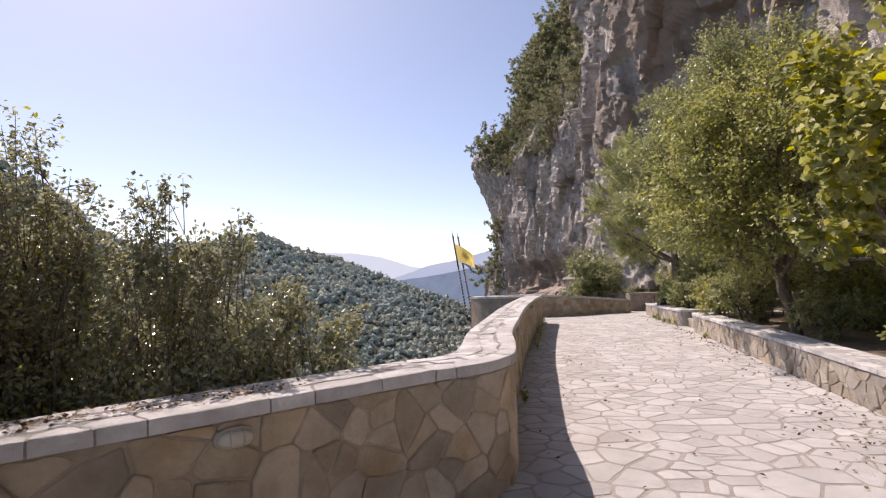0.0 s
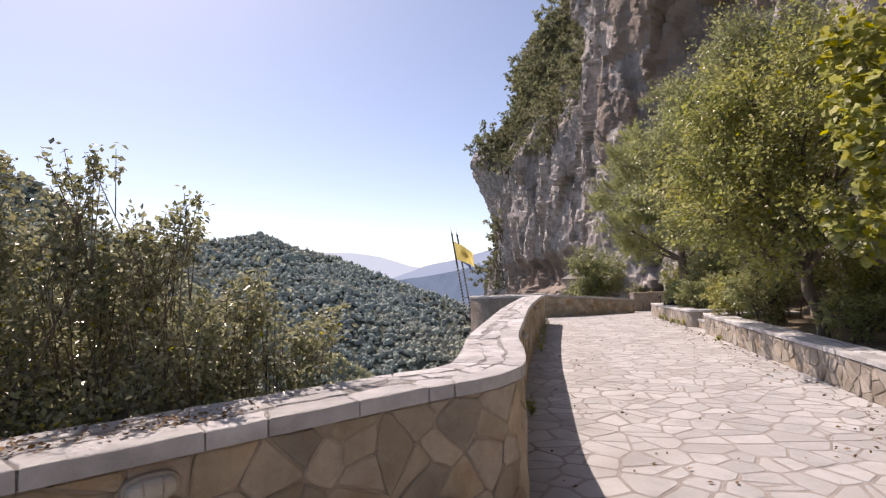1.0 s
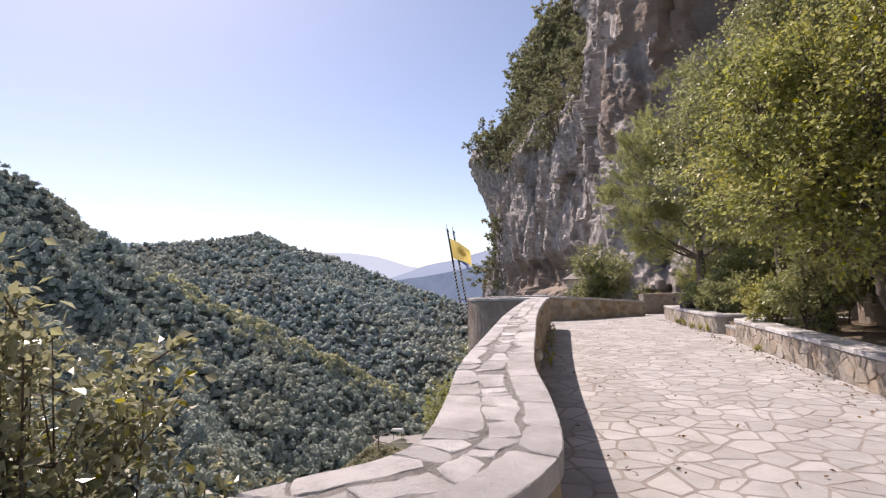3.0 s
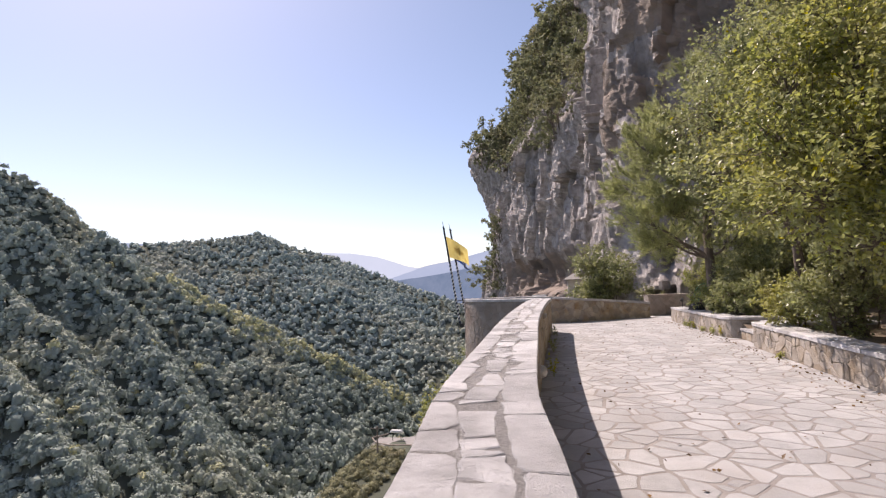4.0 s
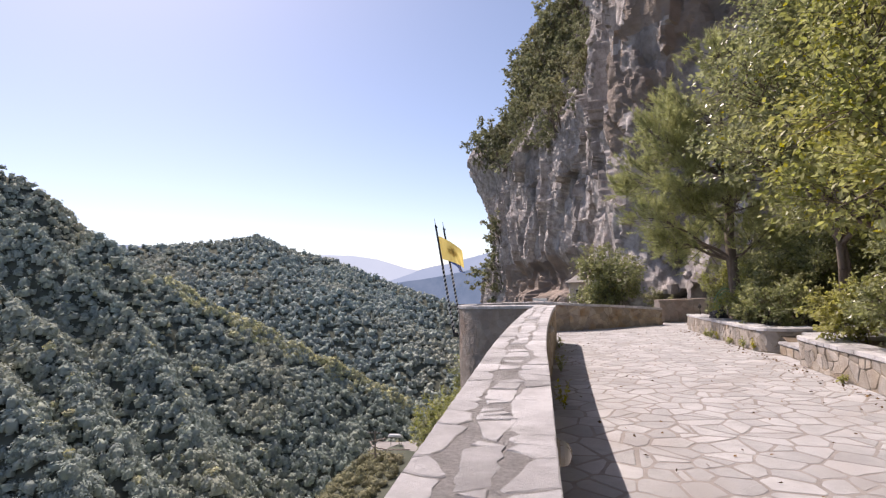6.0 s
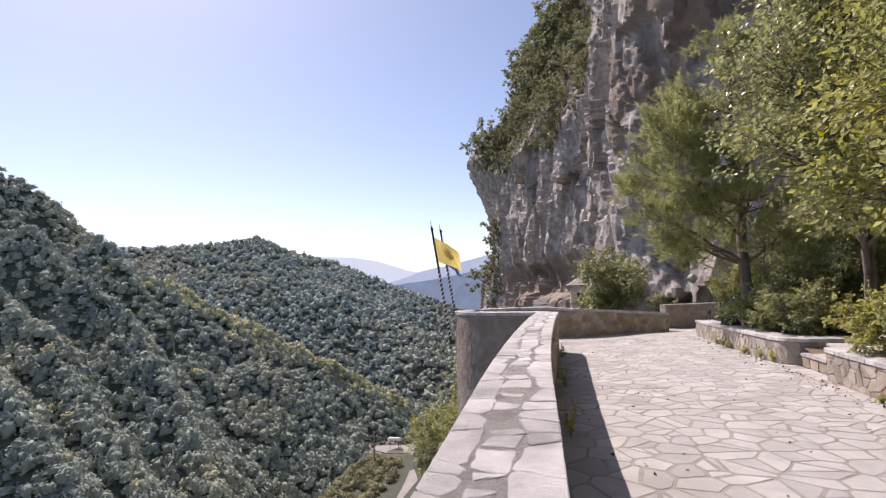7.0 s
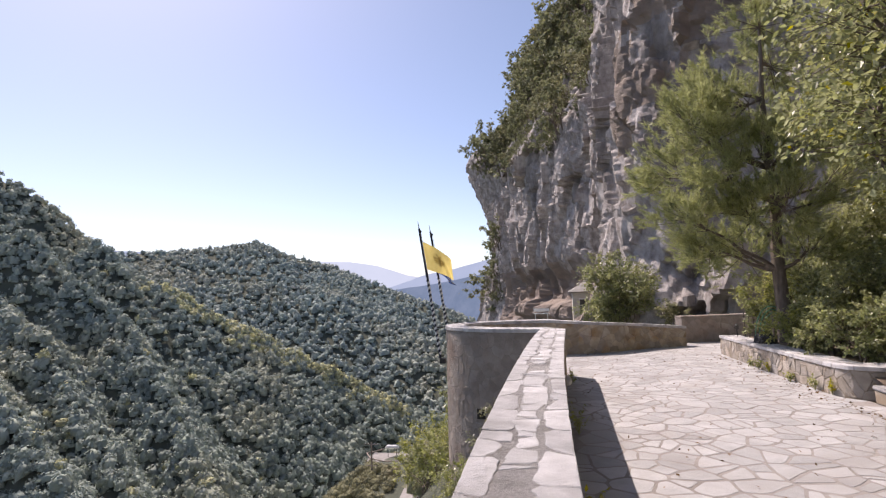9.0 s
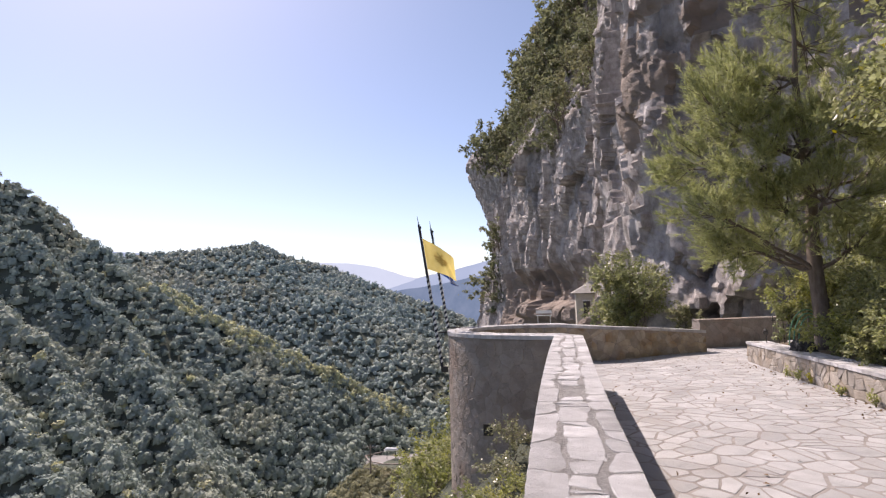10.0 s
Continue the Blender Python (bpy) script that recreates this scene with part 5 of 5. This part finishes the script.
# ---- flagpoles on the bastion ----
def flagpole(foot, top, label, brace):
    f, t = Vector(foot), Vector(top)
    pole = thing("flagpole", foot, label, "flagpole", "flagpoles on the bastion")
    d = t - f
    ln = d.length
    q = d.to_track_quat("Z", "Y").to_matrix().to_4x4()

    def along(bm):
        bmesh.ops.transform(bm, matrix=q, verts=bm.verts)
        return bm
    shaft = part("shaft", along(tube_bm([(0, 0, 0), (0, 0, ln * 0.5), (0, 0, ln)], [0.034, 0.031, 0.026], 12)), M_POLE, pole, "navy painted shaft")
    # a white stripe that winds round the lower shaft
    bm = bmesh.new()
    turns, n = 15, 15 * 14
    prev = None
    for k in range(n + 1):
        a, z = 6.28318 * turns * k / n, ln * (0.05 + 0.56 * k / n)
        r = 0.0365 - 0.003 * k / n
        v = [bm.verts.new((r * math.cos(a), r * math.sin(a), z)), bm.verts.new((r * math.cos(a), r * math.sin(a), z + 0.058))]
        if prev:
            bm.faces.new((prev[0], v[0], v[1], prev[1]))
        prev = v
    part("spiral_stripe", along(bm), M_WHITE, pole, "white spiral stripe")
    part("tip", along(tube_bm([(0, 0, ln), (0, 0, ln + 0.2)], [0.012, 0.003], 6)), M_IRON, pole)
    part("pulley", along(box((0.11, 0.03, 0.06), (-0.07, 0, ln - 0.06), 0.01)), M_IRON, pole)
    part("halyard", along(tube_bm([(-0.1, 0, ln - 0.06), (-0.09, 0.01, ln * 0.6), (-0.05, 0, ln * 0.25)], 0.004, 5)), M_WHITE, pole, "thin pale rope")
    b = Vector(brace) - f
    a = d * ((b.z) / d.z)
    part("brace", tube_bm([a, b], 0.014, 6), M_IRON, pole, "iron brace to the wall")
    part("foot_bracket", box((0.14, 0.1, 0.12), (0.04, 0, 0.02), 0.01), M_IRON, pole)
    return pole


def flag(name, hoist_top, hoist_low, fly, mat, label, seed, droop=0.25):
    """A cloth that flies from its hoist, with folds; returns the thing and a function that places points on it."""
    h0, h1, fl = Vector(hoist_top), Vector(hoist_low), Vector(fly)
    side = fl.cross(h1 - h0).normalized()

    def at(u, v, lift=0.0):
        w = 0.10 * u ** 0.7 * math.sin(5.2 * u + 2.0 * v + seed) + 0.045 * u * math.sin(11 * u - 3 * v + seed)
        return h0.lerp(h1, v) + fl * (u * (1 - 0.06 * u)) + Vector((0, 0, -droop * u * u * (0.5 + 0.5 * math.sin(3 * v + 1)))) + side * (w + lift) - h0
    cloth = thing(name, hoist_top, label, "flag", "flags on the bastion")
    n, m = 26, 18
    V = [at(i / n, j / m) for i in range(n + 1) for j in range(m + 1)]
    F = [(i * (m + 1) + j, (i + 1) * (m + 1) + j, (i + 1) * (m + 1) + j + 1, i * (m + 1) + j + 1) for i in range(n) for j in range(m)]
    tag_mesh("cloth", V, F, mat, cloth, smooth=True)
    return cloth, at


flagpole((-3.52, 19.25, 0.0), (-3.98, 19.28, 3.2), "leaning flagpole with navy and white spiral stripes", (-3.3, 19.6, 0.8))
flagpole((-3.62, 20.9, 0.05), (-4.12, 21.0, 3.3), "leaning striped flagpole beside the bastion", (-3.2, 20.6, 0.8))
yellow, on_flag = flag("yellow_flag", (-3.9, 19.28, 2.88), (-3.80, 19.27, 2.2), (0.66, 0.26, -0.26), M_FLAG, "yellow flag with a dark heraldic print, flying in the wind", 0.4)
for sidep in (0.004, -0.004):
    V, F = [], []
    for (u0, u1, v0, v1) in ((0.46, 0.54, 0.3, 0.7), (0.3, 0.46, 0.38, 0.46), (0.54, 0.7, 0.38, 0.46), (0.32, 0.46, 0.49, 0.55), (0.54, 0.68, 0.49, 0.55), (0.36, 0.46, 0.57, 0.61), (0.54, 0.64, 0.57, 0.61), (0.41, 0.46, 0.24, 0.31), (0.54, 0.59, 0.24, 0.31)):
        o = len(V)
        for i in range(5):
            for j in range(5):
                V.append(on_flag(u0 + (u1 - u0) * i / 4, v0 + (v1 - v0) * j / 4, sidep))
        F += [(o + i * 5 + j, o + (i + 1) * 5 + j, o + (i + 1) * 5 + j + 1, o + i * 5 + j + 1) for i in range(4) for j in range(4)]
    tag_mesh("print", V, F, M_INK, yellow, "dark emblem reduced to plain shapes")
striped, on_flag2 = flag("striped_flag", (-4.03, 20.98, 2.75), (-3.93, 20.97, 2.15), (0.42, 0.55, -0.32), M_FLAG_B, "blue and white striped flag hanging in folds", 2.1, 0.35)
for k in range(4):
    V, F = [], []
    for sidep in (0.004, -0.004):
        o = len(V)
        for i in range(17):
            for j in range(3):
                V.append(on_flag2(i / 16, (2 * k + 1 + j / 2) / 9, sidep))
        F += [(o + i * 3 + j, o + (i + 1) * 3 + j, o + (i + 1) * 3 + j + 1, o + i * 3 + j + 1) for i in range(16) for j in range(2)]
    tag_mesh("white_stripe", V, F, M_FLAG_W, striped, "white stripe")


# ---- small things on the walls and the way ----
def bulkhead_lamp(loc, yaw):
    lamp = thing("bulkhead_lamp", loc, "oval bulkhead lamp with frosted glass on the parapet's face", "wall lamp", "lamps on the parapet")
    lamp.rotation_euler = (0, 0, radians(yaw))

    def oval(w, h, d0, d1, dome):
        bm = bmesh.new()
        bmesh.ops.create_uvsphere(bm, u_segments=24, v_segments=12, radius=1)
        for v in bm.verts:
            e = 0.7
            x, y, z = v.co
            r = (abs(x) ** 2.6 + abs(z) ** 2.6) ** (1 / 2.6) or 1
            rr = math.hypot(x, z) or 1
            v.co = Vector((x / r * rr * w, -(d0 + (d1 - d0) * max(0.0, -y) ** dome) if y < 0 else 0.02, z / r * rr * h))
        return bm
    part("rim", oval(0.125, 0.068, 0.0, 0.035, 0.4), M_LAMP, lamp, "cast metal rim")
    glass = part("glass", oval(0.108, 0.054, 0.02, 0.085, 0.6), M_GLASSY, lamp, "frosted ribbed glass")
    for x in (-0.04, 0.04):
        part("guard_bar", tube_bm([(x, -0.02, -0.055), (x, -0.07, -0.04), (x, -0.09, 0), (x, -0.07, 0.04), (x, -0.02, 0.055)], 0.004, 6), M_LAMP, glass)
    lamp.scale = (0.78, 0.78, 0.78)
    return lamp


bulkhead_lamp((-1.588, 2.256, 0.775), 51.4)
bulkhead_lamp((-0.600, 6.95, 0.78), 91.5)
bulkhead_lamp((-0.710, 12.4, 0.78), 90)

sack = thing("black_sack", (3.42, 19.2, 0.385), "crumpled black plastic sack on the planter's edge", "sack")
bm = bmesh.new()
bmesh.ops.create_icosphere(bm, subdivisions=4, radius=1)
for v in bm.verts:
    d = v.co.copy()
    n = noise.fractal(d * 2.5, 1.0, 2.0, 4)
    v.co = Vector((d.x * 0.2, d.y * 0.28, max(-0.02, d.z * 0.2))) * (1 + 0.22 * n)
part("sack_body", bm, M_BLACK, sack)
spot = thing("garden_spotlight", (3.4, 20.9, 0.34), "small black garden spotlight on a post", "spotlight")
spot.scale = (0.7, 0.7, 0.7)
part("post", tube_bm([(0, 0, -0.02), (0, 0, 0.34)], 0.016), M_IRON, spot)
head = part("head", tube_bm([(0.02, 0.1, 0.42), (0, 0.0, 0.36), (-0.04, -0.09, 0.32)], [0.035, 0.06, 0.07], 12), M_BLACK, spot, "black lamp head")
part("lens", tube_bm([(-0.041, -0.093, 0.318), (-0.043, -0.097, 0.316)], 0.055, 12), M_IRON, head)
part("foot_plate", box((0.12, 0.12, 0.012), (0, 0, 0.0), 0.003), M_IRON, spot)
gate = thing("iron_grille", (3.7, 21.3, 0.28), "low wrought-iron grille at the planter's end", "grille")
for k in range(5):
    part("bar", tube_bm([(0.1 * k, 0, 0), (0.1 * k, 0, 0.62 + 0.05 * (k % 2))], 0.009, 6), M_IRON, gate)
for z in (0.12, 0.52):
    part("rail", tube_bm([(-0.03, 0, z), (0.43, 0, z)], 0.008, 6), M_IRON, gate)
hose = thing("garden_hose", (3.85, 19.9, 0.36), "green garden hose looped over a stake", "hose")
for k in range(3):
    a0 = 0.25 + 0.07 * k
    part("hose_loop", tube_bm([(-a0 * math.cos(3.1416 * i / 14) * 0.9, 0.05 * k, 0.05 + (0.55 + 0.07 * k) * math.sin(3.1416 * i / 14)) for i in range(15)], 0.012, 7), M_HOSE, hose)
part("stake", tube_bm([(0, 0.06, -0.1), (0, 0.06, 0.62)], 0.02, 6), M_TIMBER, hose)


def weed(loc, seed, n=26, tall=0.28, label="small green weed in a joint of the paving"):
    r = np.random.RandomState(seed)
    w = thing("weed", loc, label, "weed", "weeds along the walls")
    seg, P, D = [], [], []
    for k in range(n // 3):
        d = np.array([r.normal(0, 0.35), r.normal(0, 0.35), 1.0])
        e = d * tall * r.uniform(0.5, 1.1)
        seg.append((np.zeros(3), e, 0.003, 0.0015))
        for _ in range(7):
            P.append(e * r.uniform(0.3, 1.05))
            D.append(d * 0.4 + r.normal(0, 0.6, 3))
    V, F = tubes(seg, 4)
    tag_mesh("stem", V, F, M_LEAF_LIME, w, kind="stuff")
    v, f = leaves(np.array(P), np.array(D), 0.05, r)
    array_mesh("leaf_tuft", v, f, (M_LEAF_LIME, M_LEAF_YELLOW)[seed % 4 == 0], w, kind="stuff")


for k, (x, y, t) in enumerate(((-0.55, 10.9, 0.42), (-0.58, 13.4, 0.5), (-0.6, 16.6, 0.4), (3.05, 18.6, 0.3), (3.08, 18.2, 0.3), (3.04, 19.0, 0.26), (3.02, 17.1, 0.24), (3.05, 16.3, 0.28), (3.1, 15.9, 0.3), (-0.5, 6.3, 0.2), (3.05, 12.6, 0.14))):
    weed((x, y, floor_z(y)), 40 + k, 30, t * 0.75)

# dry leaves strewn on the stones
rl = np.random.RandomState(77)
lp = [(rl.uniform(-0.4, 3.0), rl.uniform(1.5, 22), 0.016) for _ in range(240)] + [(3.05 - abs(rl.normal(0, 0.22)), rl.uniform(2, 21), 0.016) for _ in range(420)] + \
     [(2.5 + rl.normal(0, 0.25), 4.6 + rl.normal(0, 0.6), 0.016) for _ in range(160)]
lp = np.array([(x, y, floor_z(y) + 0.014) for x, y, z in lp])
ld = rl.normal(0, 1, lp.shape)
ld[:, 2] = rl.uniform(0, 0.35, len(lp))
v, f = leaves(lp, ld, 0.045, rl, wild=0.1)
tagged(array_mesh("fallen_leaves", v, f, M_DRY, kind="stuff"), "dry brown leaves strewn over the flagstones", "leaves")
# leaf litter and twigs on the parapet under the shrubs
lp = []
for _ in range(420):
    t = rl.uniform(0, 1)
    lp.append((-2.75 + 1.35 * t - rl.uniform(0.02, 0.4) * 0.78, 0.95 + 1.6 * t + rl.uniform(0.02, 0.4) * 0.62, 0.942))
ld = rl.normal(0, 1, (420, 3))
ld[:, 2] = rl.uniform(0, 0.3, 420)
v, f = leaves(np.array(lp), ld, 0.03, rl, wild=0.1)
tagged(array_mesh("leaf_litter", v, f, M_DRY, kind="stuff"), "dry leaf litter on the parapet's coping", "leaves")

# shrubs that cling to the cliff's shoulder
rs2 = np.random.RandomState(9)
kinds = [grow("cliff_shrub", (0, 0, -400), clumps_in(7, (1.5, 1.5, 2.4), 60 + k, 0.3, (0.5, 0.7)), "dark green shrub clinging to the cliff", "shrub", M_LEAF_CLIFF, 0.23, 125, 70 + k, 0.07, 3, group="shrubs on the cliff") for k in range(3)]
spots = []
for _ in range(16000):
    i, j = rs2.randint(S.shape[0]), rs2.randint(S.shape[1])
    y, z, sh = yy[i, j], Zc[i, j], shoulder[i, j]
    on_top = 46 < y < 112 and sh + (9.5 if y > 95 else -1.5) < z < sh + 26
    below = 86 < y < 96 and -4 < z < 9 and rs2.rand() < 0.22
    if (on_top or below) and all((CXX[i, j] - a) ** 2 + (CYY[i, j] - b) ** 2 + (CZZ[i, j] - c) ** 2 > 2.2 for a, b, c in spots):
        spots.append((CXX[i, j], CYY[i, j], CZZ[i, j]))
    if len(spots) >= 330:
        break
for k, (x, y, z) in enumerate(spots):
    m = pose(x, y, z - 0.5, 0, 0, rs2.uniform(0, 360))
    if k < 3:
        kinds[k].matrix_basis = m
    else:
        c = copy_thing(kinds[k % 3], m)
        s = (0.55 + 1.25 * rs2.rand() ** 1.5) * (1.6 if y > 80 else 1.05)
        c.scale = (s, s, s * rs2.uniform(0.8, 1.2))
